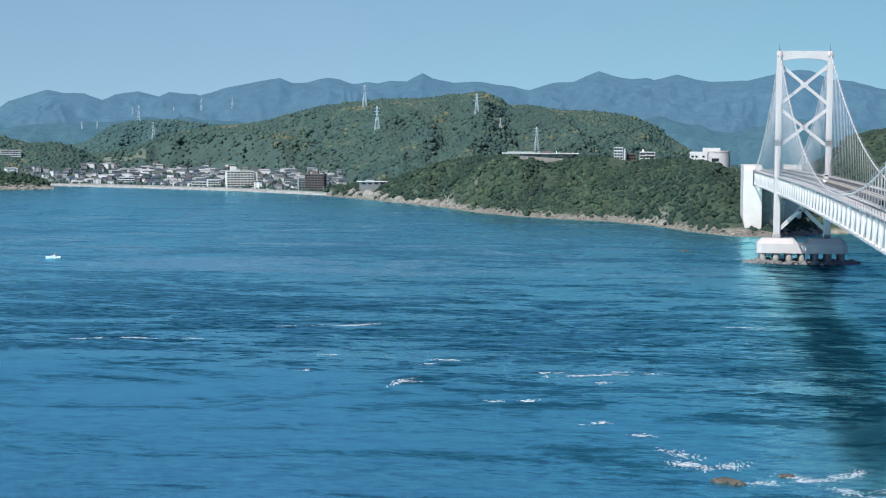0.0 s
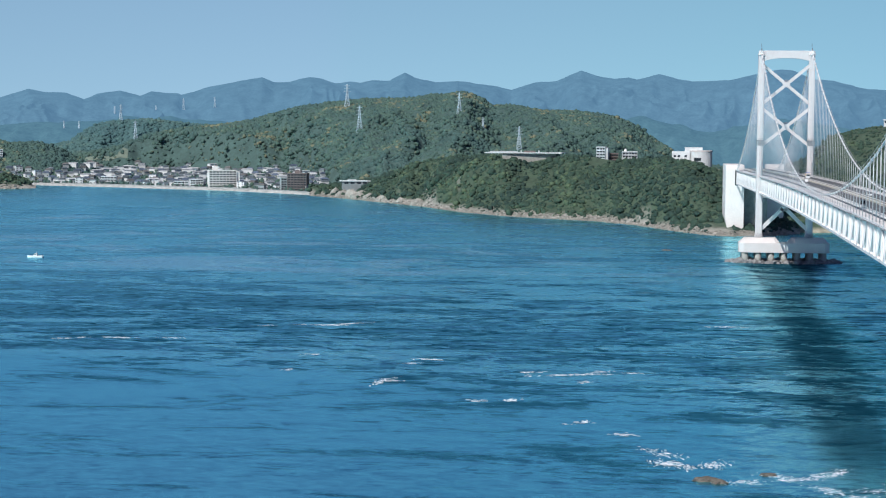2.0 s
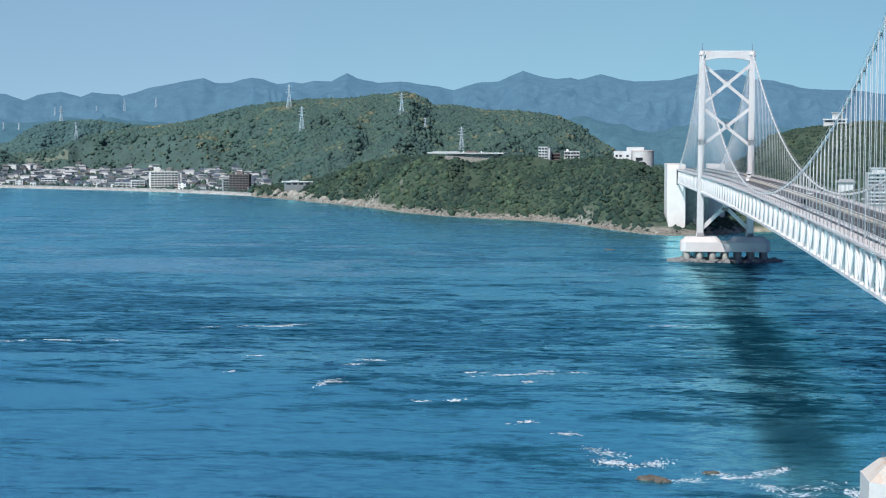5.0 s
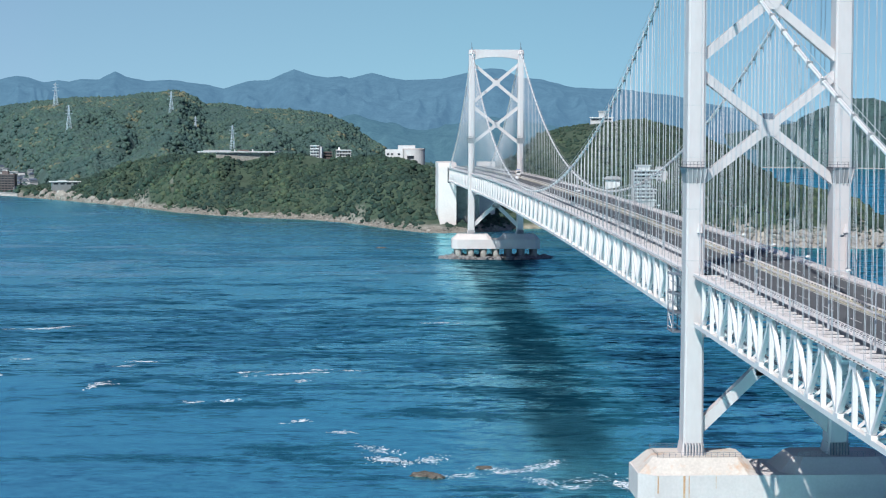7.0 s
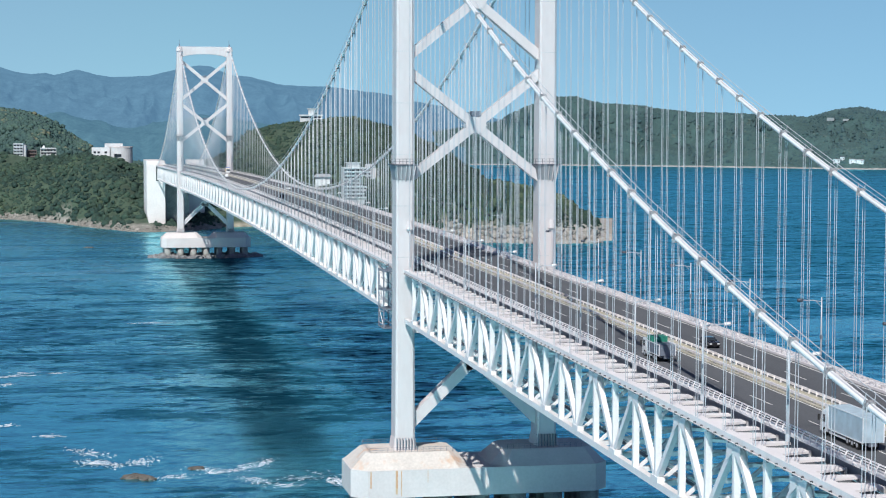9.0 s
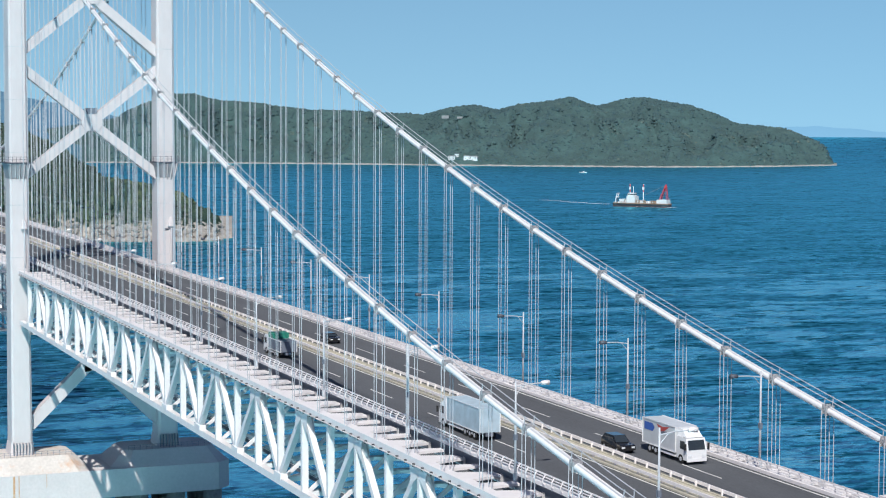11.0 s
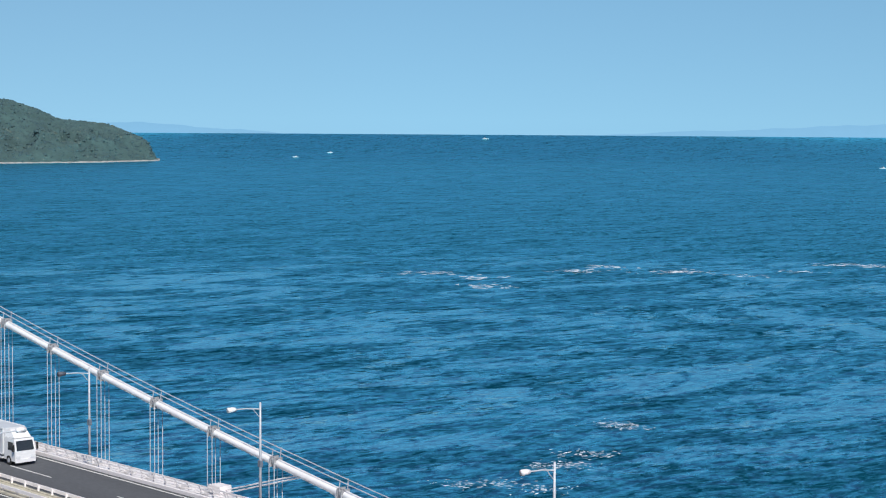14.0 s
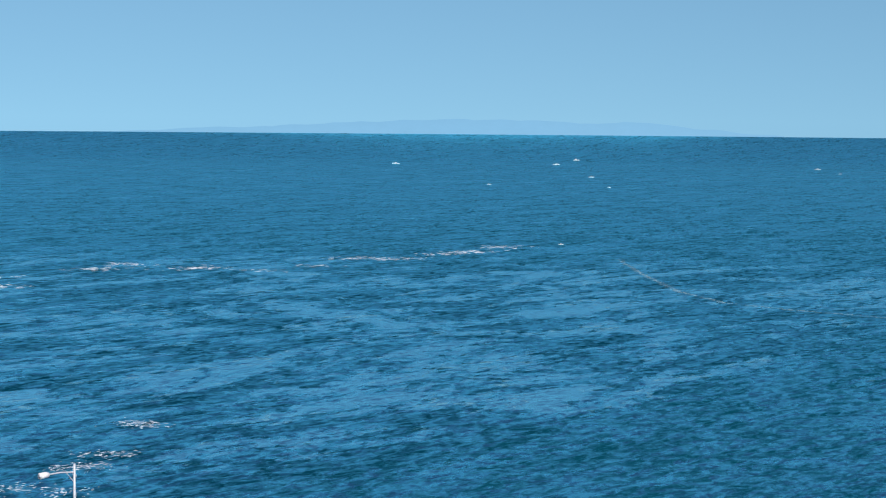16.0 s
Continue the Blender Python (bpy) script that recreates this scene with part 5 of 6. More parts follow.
q0, q1 = np.interp(gb, HILL.t[:, 0], HILL.t[:, 1]), np.interp(gb, HILL.t[:, 0], HILL.t[:, 4])
gr = q0 + 28 + rng.uniform(0, 1.2, 3200) * q1
gz = HILL.height(gb, gr)
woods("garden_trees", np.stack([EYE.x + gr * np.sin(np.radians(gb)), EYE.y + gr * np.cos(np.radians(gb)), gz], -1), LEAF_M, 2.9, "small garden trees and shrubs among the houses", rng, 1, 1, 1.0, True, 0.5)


def slab_block(m, w, d, floors, fh, name, label, wallmat, group="", cat="building", bays=8):
    """A block of rooms: body, balcony bands, window openings in rows, roof house."""
    t = thing(name, label, cat, group, at=m)
    h = floors * fh
    Build().box(-w / 2, w / 2, -d / 2, d / 2, -6, h).part("wall", wallmat, t)
    gl = Build().box(-w / bays * 0.38, w / bays * 0.38, -0.1, 0.1, 0, fh * 0.6).mesh("window", GLASS)
    for f in range(floors):
        z = f * fh
        for i in range(bays):
            put("window", gl, t, Matrix.Translation((-w / 2 + (i + 0.5) * w / bays, -d / 2 - 0.05, z + 0.55)))
        bal = Build().box(-w / 2 - 0.2, w / 2 + 0.2, -d / 2 - 1.4, -d / 2 - 0.004, z - 0.2, z).box(-w / 2 - 0.2, w / 2 + 0.2, -d / 2 - 1.45, -d / 2 - 1.3, z, z + 1.0)
        bal.part("balcony", wallmat, t)
    fin = Build().box(-0.12, 0.12, -1.3, 0, 0, h).mesh("fin", wallmat)
    for i in range(bays + 1):
        put("fin", fin, t, Matrix.Translation((-w / 2 + i * w / bays, -d / 2 - 0.004, 0)))
    Build().box(-w / 2 - 0.3, w / 2 + 0.3, -d / 2 - 1.5, d / 2 + 0.3, h + 0.004, h + 0.9).part("parapet", wallmat, t)
    return t


def on(land, b, r, turn=0.0):
    return at(b, r, ground(land, b, r), turn)


WALL_H = material("off_white_render", (0.70, 0.665, 0.64), 0.8, vary=0.1, scale=0.2, fine=1)
hotel = slab_block(on(HILL, -12.85, 2650, 10), 38, 16, 7, 3.3, "seaside_hotel", "white seven storey seaside hotel behind the beach", WALL_H)
Build().box(-13, -6, -4, 4, 24, 30).part("roof_house", WALL_H, hotel)
Build().box(19.2, 24, -7, 8, -6, 22).part("stair_wing", WALL_H, hotel)
apt = slab_block(on(HILL, -10.55, 2530, -12), 26, 16, 7, 3.2, "apartment_block", "dark brown tiled apartment block near the beach", WALL_B, bays=6)
Build().box(-4, 4, -4, 4, 23, 27).part("roof_house", WALL_B, apt)
slab_block(on(HILL, -10.93, 2545, 10), 14, 12, 5, 3.2, "apartment_block", "pinkish rendered apartment block near the beach", WALL_C, bays=4)
for b, r, w, f in ((-14.0, 2695, 26, 2), (-13.62, 2680, 18, 3), (-16.2, 2800, 22, 3)):
    slab_block(on(HILL, b, r, hr.uniform(-10, 10)), w, 12, f, 3.3, "low_office", "low white building behind the beach wall", WALL_W, bays=5)
slab_block(at(-19.6, 2960, 40, 5), 30, 12, 3, 3.2, "hillside_lodge", "white lodge among trees on the low hill", WALL_W, bays=7)
# terraced field on the slope behind the town
FIELD = material("dry_field_grass", (0.145, 0.185, 0.150), 0.95, vary=0.3, scale=0.02, fine=0.2)
fb, fk = np.meshgrid(np.linspace(-16.9, -15.65, 26), np.linspace(0, 1, 6), indexing="ij")
fr = 3073 - 30 * (fb + 15.6) + fk * (24 + 2 * (fb + 15.6))
fz = HILL.height(fb.ravel(), fr.ravel()).reshape(fb.shape) + 0.9 + 0.5 * fbm(fb * 300, fr, 12, 2, 3.0)
fv = np.stack([EYE.x + fr * np.sin(np.radians(fb)), EYE.y + fr * np.cos(np.radians(fb)), fz], -1).reshape(-1, 3)
ff = np.array([[i * 6 + k, (i + 1) * 6 + k, (i + 1) * 6 + k + 1, i * 6 + k + 1] for i in range(25) for k in range(5)])
tagged(put("hillside_field", raw_mesh("hillside_field", fv, ff, FIELD)), "pale dry grass field on the slope behind the town", "field", kind="structure")
# sea wall along the beach
sw = Build()
for i in range(60):
    b0, b1 = -17.6 + i * 0.13, -17.6 + (i + 1) * 0.13
    ra, rb = (float(np.interp(v, HILL.t[:, 0], HILL.t[:, 1])) + 24 for v in (b0, b1))
    p, q = at(b0, ra).translation, at(b1, rb).translation
    sw.beam((p.x, p.y, 3.0), (q.x, q.y, 3.0), 0.8, 1.8)
tagged(sw.part("sea_wall", WALL_C), "long grey concrete sea wall behind the beach", "wall", kind="structure")


# buildings on the headland
t = thing("hilltop_gallery", "long low white gallery roof on the headland ridge", "building", at=at(-3.55, 2120, 59.0))
Build().prism([(-50, -5), (36, -9), (42, 8), (-44, 6)], 2.0, 3.2, [(-50, -5), (36, -9), (42, 8), (-44, 6)]).part("roof", WALL_W, t)
Build().box(-30, 30, -4, 7, -8, 1.6).part("wall", CONC_D, t)
Build().box(-6, 7, -3, 3, 3.2, 4.9).part("annex", WALL_B, t)
Build().box(-44, -13, -3.5, 5, 2.9, 4.4).part("upper_roof", ROOF_G, t)
for x in (-9, 11):
    Build().box(x - 0.6, x + 0.6, -1, 1, 3.0, 5.2).part("roof_vent", WALL_W, t)
A = slab_block(at(-1.36, 2085, 55.8, -8), 9.5, 12, 4, 3.2, "white_lodge", "white four storey lodge on the wooded ridge", WALL_W, bays=3)
Build().box(4.9, 7.5, -5, 5, -6, 12.2).part("stair_wing", WALL_W, A)
slab_block(at(-1.0, 2095, 55.0, 6), 9, 10, 2, 3.2, "grey_annex", "dark grey annex among trees on the ridge", WALL_B, bays=4)
Bb = slab_block(at(-0.52, 2080, 57.0, 4), 16, 10, 2, 3.4, "white_lodge", "low white lodge with a roof turret on the ridge", WALL_W, bays=5)
Build().prism([(-6.5, -3), (-3, -3), (-3, 0), (-6.5, 0)], 7, 10.5, [(-5.5, -2), (-4, -2), (-4, -1), (-5.5, -1)]).part("turret", WALL_W, Bb)
t = thing("round_hall", "white round hall with flat roof on the ridge", "building", at=at(1.40, 1955, 56.0))
ring = [(7.5 + 11.5 * math.cos(a * math.tau / 28), 11.5 * math.sin(a * math.tau / 28)) for a in range(28)]
Build().prism(ring, -6, 11.5).part("drum", WALL_W, t)
Build().prism([(7.5 + (x - 7.5) * 1.03, y * 1.03) for x, y in ring], 10.6, 11.9).part("cornice", CONC, t)
Build().box(0.5, 7.5, -11.9, -10.6, 1.6, 4.4).part("window", GLASS, t)
Build().box(-22, -3.9, -6, 8, -6, 10.8).part("wing", WALL_W, t)
Build().box(-9, 9, -3, 5, 10.9, 15.0).part("roof_house", WALL_W, t)
for x in (-19, -15, -8):
    Build().box(x - 1.2, x + 1.2, -6.2, -6.004, 5.0, 7.0).part("window", GLASS, t)

# shore lodge under the headland wood
t = thing("shore_lodge", "long low lodge with pale flat roof above the rocky shore", "building", at=at(-8.75, 2405, 15.5, 6))
Build().prism([(-24, -6), (26, -5), (30, 6), (-22, 6)], 4.2, 5.2).part("roof", WALL_W, t)
Build().box(-20, 24, -4.5, 5, -10, 4.3).part("wall", WALL_C, t)
Build().box(-12, -2, -3, 4, 5.1, 6.6).part("upper_room", ROOF_G, t)
for x in (-15, -7, 1, 9, 17):
    Build().box(x - 2.6, x + 2.6, -4.62, -4.504, 1.0, 3.2).part("window", GLASS, t)

# hillside hotel and lodge behind the bridge
wh = slab_block(at(8.66, 1745, 23.9, 8), 25.5, 18, 8, 3.35, "hillside_hotel", "white eight storey hotel with stacked balconies on the hillside", WALL_W, bays=7)
Build().box(-8.5, 2.5, -6, 6, 27.6, 31.5).part("roof_house", WALL_W, wh)
Build().box(-10, 4, -7, 7, 31.504, 32.3).part("roof_slab", WALL_W, wh)
Build().box(9, 17, -6, 6, 27.6, 30.6).part("roof_house", WALL_W, wh)
Build().box(12.9, 17.5, -8.6, 9, -6, 27).part("stair_wing", CONC, wh)
tl = thing("summit_lodge", "white two tier lodge on top of the wooded hill", "building", at=at(7.3, 2062, 96.5))
Build().box(-12, 12, -5, 5, -8, 3.6).part("wall", WALL_W, tl)
Build().box(-13, 13, -6, 6, 3.6, 4.6).part("roof_slab", WALL_W, tl)
Build().box(-3, 8, -4, 4, 4.6, 10.5).part("tower_room", WALL_W, tl)
Build().box(-4, 9, -5, 5, 10.5, 11.4).part("roof", WALL_W, tl)
Build().box(-11, 11, -5.2, -5.004, 1.0, 2.6).part("window", GLASS, tl)
lr = thing("rest_house", "low rest house with pale metal roof by the road", "building", at=at(7.65, 1800, 38))
Build().box(-7, 7, -5, 5, -8, 3.2).part("wall", WALL_W, lr)
Build().prism([(-9, -7), (9, -7), (9, 7), (-9, 7)], 3.2, 6.0, [(-6, -1), (6, -1), (6, 1), (-6, 1)]).part("roof", ROOF_G, lr)
# shore houses on the island
for b, r in ((23.1, 3935), (23.25, 3940), (23.55, 3925), (23.75, 3925)):
    house(on(ISLE, b, r, hr.uniform(-20, 20)), hr.choice((0, 3, 6)), "island shore houses")
t = thing("hillside_gallery", "pale retaining wall along a hillside road on the island", "wall", at=at(23.3, 4180, ground(ISLE, 23.3, 4180) + 8))
Build().box(-38, -22, 0, 2, -3, 4).box(-4, 42, 0, 2, -3, 1.6).part("wall", WALL_C, t)


# ---- power pylons ----
def pylon(m, h):
    t = thing("power_pylon", "grey steel lattice power pylon with three cross arms", "pylon", "power pylons", at=m)
    k = h / 40.0
    leg = Build()
    lv = [(0, 4.2), (0.35, 2.4), (0.62, 1.3), (1.0, 0.6)]
    for sx, sy in ((-1, -1), (1, -1), (1, 1), (-1, 1)):
        leg.tube([(sx * w * k, sy * w * k, f * h - (6 if f == 0 else 0)) for f, w in lv], 0.3, 5)
    leg.part("leg_frame", PYLON, t)
    br = Build()
    for i in range(10):
        f0, f1 = i / 10, (i + 1) / 10
        w0, w1 = (np.interp(f, [q[0] for q in lv], [q[1] for q in lv]) * k for f in (f0, f1))
        for c0, c1 in (((-1, -1), (1, -1)), ((1, -1), (1, 1)), ((1, 1), (-1, 1)), ((-1, 1), (-1, -1))):
            br.beam((c0[0] * w0, c0[1] * w0, f0 * h), (c1[0] * w1, c1[1] * w1, f1 * h), 0.2, 0.2)
            br.beam((c1[0] * w0, c1[1] * w0, f0 * h), (c0[0] * w1, c0[1] * w1, f1 * h), 0.2, 0.2)
    br.part("lattice", PYLON, t)
    for f, w in ((0.66, 6.5), (0.79, 5.6), (0.92, 4.8)):
        Build().prism([(-w * k, -0.1), (0, -0.9 * k), (w * k, -0.1), (w * k, 0.1), (0, 0.9 * k), (-w * k, 0.1)], f * h, f * h + 0.5).part("cross_arm", PYLON, t)
    return t


for land, b, r, h in ((BACK, -15.85, 3476, 30), (BACK, -15.42, 3413, 31), (RANGE, -13.99, 4480, 27), (RANGE, -13.06, 4380, 24), (RANGE, -14.81, 4420, 12), (RANGE, -16.03, 4380, 17), (FOOT, -17.08, 3590, 14), (FOOT, -17.52, 3578, 14),
                      (HILL, -9.08, 3000, 36), (HILL, -8.70, 2740, 36), (HILL, -5.68, 2800, 34), (HILL, -4.96, 2760, 18), (HILL, -3.86, 2680, 34)):
    pylon(on(land, b, r, 20), h)


# ---- boats ----
def small_boat(m, length, label, group="small boats"):
    t = thing("motor_boat", label, "boat", group, at=m)
    L, w = length / 2, length * 0.14
    dk = [(-L, -w), (L * 0.35, -w), (L * 0.75, -w * 0.6), (L, 0), (L * 0.75, w * 0.6), (L * 0.35, w), (-L, w)]
    Build().prism([(x * 0.93, y * 0.75) for x, y in dk], -0.4, 0.11 * length, dk).part("hull", WALL_W, t)
    Build().prism([(-L * 0.3, -w * 0.7), (L * 0.2, -w * 0.7), (L * 0.2, w * 0.7), (-L * 0.3, w * 0.7)], 0.11 * length, 0.24 * length, [(-L * 0.25, -w * 0.6), (L * 0.05, -w * 0.6), (L * 0.05, w * 0.6), (-L * 0.25, w * 0.6)]).part("cabin", WALL_W, t)
    Build().box(-L * 0.2, L * 0.1, -w * 0.72, w * 0.72, 0.17 * length, 0.22 * length).part("window", GLASS, t)
    Build().tube([(-L * 0.2, 0, 0.24 * length), (-L * 0.2, 0, 0.36 * length)], 0.012 * length, 5).part("mast", STEEL, t)
    return t


small_boat(pose(-511, 822, 0, 0, 0, 178), 11.5, "small white sightseeing boat with cabin and mast")
for b, r, s in ((38.68, 4344, 14), (39.73, 4462, 12), (44.44, 4801, 16), (56.32, 3907, 16), (61.18, 3939, 15), (61.79, 4299, 15), (62.26, 3101, 9), (68.99, 3782, 12), (69.65, 3472, 6), (59.15, 2709, 6), (62.79, 2638, 5), (27.08, 3421, 14), (61.36, 1417, 4)):
    small_boat(at(b, r, float(sea_level(np.array(float(r)))), hr.choice((0, 180)) + hr.uniform(-12, 12)), s, "small white motor boat far out on the strait")

# work vessel with crane
sh = thing("work_vessel", "dark hulled work vessel with white deckhouses, striped masts and red crane", "ship", at=pose(910, 1386, 0, 0, 0, math.degrees(math.atan2(1359 - 1414, 929 - 889))))
dk = [(-34, -7), (26, -7), (32, -4.5), (34, 0), (32, 4.5), (26, 7), (-34, 7)]
Build().prism([(x * 0.98, y * 0.9) for x, y in dk], -1.0, 3.2, dk).part("hull", HULL, sh)
Build().prism([(x * 0.985, y * 0.93) for x, y in dk], 0.0, 0.5).part("boot_top", HULLR, sh)
Build().prism([(x * 0.99, y * 0.97) for x, y in dk], 3.2, 3.9).part("deck", DECKC, sh)
for x0, x1, z, w in ((-27, -22, 8.0, 4), (-18, -8, 11.5, 5.0), (-5, 1, 6.5, 4.0), (6, 10, 6.4, 3.5), (18, 30, 8.2, 5.0)):
    Build().box(x0, x1, -w, w, 3.9, z).part("deckhouse", WALL_W, sh)
Build().box(-17, -10, -4, 4, 11.5, 14.8).part("bridge_house", WALL_W, sh)
Build().box(-17.1, -9.9, -4.1, 4.1, 12.8, 13.9).part("window", GLASS, sh)
for x in (-16, 0):
    ms = Build().tube([(x, 0, 3.9), (x, 0, 24.5)], 0.55, 8).part("mast", WALL_W, sh)
    for z in (16, 22.0):
        Build().tube([(x, 0, z), (x, 0, z + 2.0)], 0.66, 8).part("red_stripe", RED, ms)
    Build().box(x - 0.9, x + 0.9, -0.9, 0.9, 18.5, 21.5).part("lamp_house", WALL_W, ms)
Build().tube([(-12, 0, 14.8), (-12, 0, 22)], 0.3, 6).part("radar_mast", WALL_W, sh)
for y in (-2.2, 2.2):
    Build().beam((-33, y, 3.9), (-30.5, y, 14.5), 0.8, 0.8).part("stern_frame", WALL_W, sh)
Build().box(-32.5, -30, -2.4, 2.4, 9.5, 10.5).part("stern_beam", WALL_W, sh)
for y in (-2.6, 2.6):
    Build().beam((20.5, y, 8.2), (27, y * 0.3, 24.5), 0.9, 0.9).part("crane_leg", RED, sh)
    Build().beam((28.5, y, 8.2), (27, y * 0.3, 24.5), 0.6, 0.6).part("crane_leg", RED, sh)
for k in range(4):
    f = 0.15 + 0.2 * k
    Build().beam((20.5 + 6.5 * f, -2.6 + 1.8 * f, 8.2 + 16.3 * f), (20.5 + 6.5 * f, 2.6 - 1.8 * f, 8.2 + 16.3 * f), 0.4, 0.4).part("crane_rung", RED, sh)
Build().tube([(2, 0, 13), (27, 0, 24.2)], 0.16, 5).part("crane_stay", DECKC, sh)
vr = random.Random(31)
for k in range(34):
    x, y = vr.uniform(-28, 29), vr.uniform(-5.8, 5.8)
    w, d, h = vr.uniform(0.6, 2.4), vr.uniform(0.5, 1.5), vr.uniform(0.8, 3.2)
    Build().box(x - w, x + w, y - d * 0.5, y + d * 0.5, 3.89, 3.9 + h).part("deck_gear", vr.choice((WALL_W, WALL_W, DECKC, ROOF_G, RUST)), sh)
for x in (-6.5, -3, 3, 4.5, 12, 14):
    Build().tube([(x, -4.5, 3.9), (x, -4.5, 7.2)], 0.7, 8).part("deck_tank", DECKC, sh)
for x0, x1 in ((-34, 26),):
    for y in (-6.9, 6.9):
        Build().beam((x0, y, 4.9), (x1, y, 4.9), 0.12, 0.12).part("ship_rail", WALL_W, sh)

# ---- vehicles on the deck ----
CABW = material("white_cab_paint", (0.80, 0.81, 0.82), 0.3, vary=0.04, coat=0.5)
BOXS = material("silver_box_panels", (0.62, 0.65, 0.68), 0.4, metal=0.1, vary=0.08, fine=1.0)
BOXB = material("blue_grey_tarpaulin", (0.42, 0.53, 0.60), 0.55, vary=0.15, fine=1.0)
TYRE = material("black_rubber", (0.02, 0.02, 0.02), 0.8, vary=0.2)
BLACKP = material("black_car_paint", (0.012, 0.012, 0.014), 0.15, vary=0.1, coat=1.0)
GREENP = material("green_tarpaulin", (0.02, 0.22, 0.15), 0.6, vary=0.2)
BLUEP = material("blue_print", (0.05, 0.13, 0.45), 0.5, vary=0.1)
REDP = material("red_print", (0.45, 0.07, 0.06), 0.5, vary=0.1)
LAMPG = material("headlamp_glass", (0.7, 0.72, 0.74), 0.1, vary=0.05)
YELP = material("yellow_paint", (0.65, 0.36, 0.03), 0.4, vary=0.1)


def wheels(t, xs, half, r):
    w = Build().tube([(0, -0.16, 0), (0, 0.16, 0)], r, 14).mesh("wheel", TYRE)
    hub = Build().tube([(0, -0.18, 0), (0, 0.18, 0)], r * 0.5, 10).mesh("rim", STEEL)
    for x in xs:
        for s in (-1, 1):
            wh = put("wheel", w, t, Matrix.Translation((x, s * half, r)))
            put("rim", hub, wh)


def truck(m, label, box_mat, length, box_h, roof_h, marks=False, axles=(0,)):
    """Cab-over truck, facing +x; origin on the road below its middle."""
    t = thing("box_truck", label, "truck", "vehicles on the bridge", at=m)
    f = length / 2
    Build().box(-f, f - 0.4, -0.45, 0.45, 0.55, 0.95).part("chassis", GREYST, t)
    cab = Build().poly([(f - 2.2, s * 1.2, z) for s in (-1, 1) for z in (0.55, 2.9)] + [(f, s * 1.2, 0.45) for s in (-1, 1)] + [(f, s * 1.2, 1.55) for s in (-1, 1)] + [(f - 0.35, s * 1.15, 2.8) for s in (-1, 1)],
                       [(0, 4, 6, 8, 1), (2, 3, 9, 7, 5), (0, 1, 3, 2), (4, 5, 7, 6), (6, 7, 9, 8), (1, 8, 9, 3), (0, 2, 5, 4)]).part("cab", CABW, t)
    Build().poly([(f - 0.03, -1.02, 1.62), (f - 0.03, 1.02, 1.62), (f - 0.28, 0.98, 2.55), (f - 0.28, -0.98, 2.55)], [(0, 1, 2, 3)]).poly([(f + 0.02, -1.02, 1.60), (f + 0.02, 1.02, 1.60), (f - 0.27, 0.98, 2.6), (f - 0.27, -0.98, 2.6)], [(0, 1, 2, 3)]).part("windscreen", GLASS, cab)
    for s in (-1, 1):
        Build().box(f - 1.45, f - 0.5, min(s * 1.19, s * 1.225), max(s * 1.19, s * 1.225), 1.6, 2.45).part("side_window", GLASS, cab)
        Build().box(f - 0.02, f + 0.05, s * 0.85 - 0.22, s * 0.85 + 0.22, 0.75, 1.05).part("headlight", LAMPG, cab)
        Build().box(f - 0.1, f + 0.05, s * 1.42 - 0.1, s * 1.42 + 0.1, 1.6, 2.3).part("mirror", TYRE, cab)
    Build().box(f - 0.02, f + 0.06, -1.2, 1.2, 0.35, 0.7).part("bumper", CABW, cab)
    if roof_h:
        Build().poly([(f - 2.2, -1.1, 2.9), (f - 2.2, 1.1, 2.9), (f - 0.5, 1.0, 2.86), (f - 0.5, -1.0, 2.86), (f - 2.2, -1.1, roof_h), (f - 2.2, 1.1, roof_h), (f - 1.5, 0.9, roof_h - 0.1), (f - 1.5, -0.9, roof_h - 0.1)],
                     [(4, 5, 6, 7), (3, 7, 6, 2), (0, 4, 7, 3), (1, 2, 6, 5), (0, 1, 5, 4)]).part("roof_fairing", CABW, cab)
    bx = Build().box(-f, f - 2.4, -1.24, 1.24, 1.0, box_h).part("cargo_box", box_mat, t)
    rl = Build()
    for z in (1.0, box_h):
        for s in (-1, 1):
            rl.beam((-f - 0.02, s * 1.25, z), (f - 2.38, s * 1.25, z), 0.1, 0.12)
    for x in (-f, f - 2.4):
        for s in (-1, 1):
            rl.beam((x, s * 1.25, 1.0), (x, s * 1.25, box_h), 0.1, 0.1)
    rl.part("corner_rail", CABW, bx)
    if marks:
        for s in (-1, 1):
            y0 = s * 1.262
            Build().poly([(-f + 0.4, y0, 2.5), (-f + 2.3, y0, 2.5), (-f + 2.7, y0, 3.0), (-f + 2.2, y0, 3.35), (-f + 0.4, y0, 3.35)], [(0, 1, 2, 3, 4)]).part("blue_emblem", BLUEP, bx)
            Build().poly([(-f + 3.1, y0, 3.45), (-f + 4.3, y0, 2.6), (-f + 5.9, y0, 3.5), (-f + 4.4, y0, 3.3)], [(0, 1, 2, 3)]).part("red_emblem", REDP, bx)
            Build().poly([(-f + 4.0, y0 * 1.001, 2.7), (-f + 4.3, y0 * 1.001, 2.45), (-f + 5.4, y0 * 1.001, 2.9), (-f + 4.4, y0 * 1.001, 2.85)], [(0, 1, 2, 3)]).part("grey_emblem", GREYST, bx)
    Build().box(-f + 1.6, f - 2.6, -1.2, 1.2, 0.5, 0.75).part("side_guard", CABW, t)
    wheels(t, (f - 1.3, *(-f + 1.6 + a for a in axles)), 1.05, 0.5)
    return t


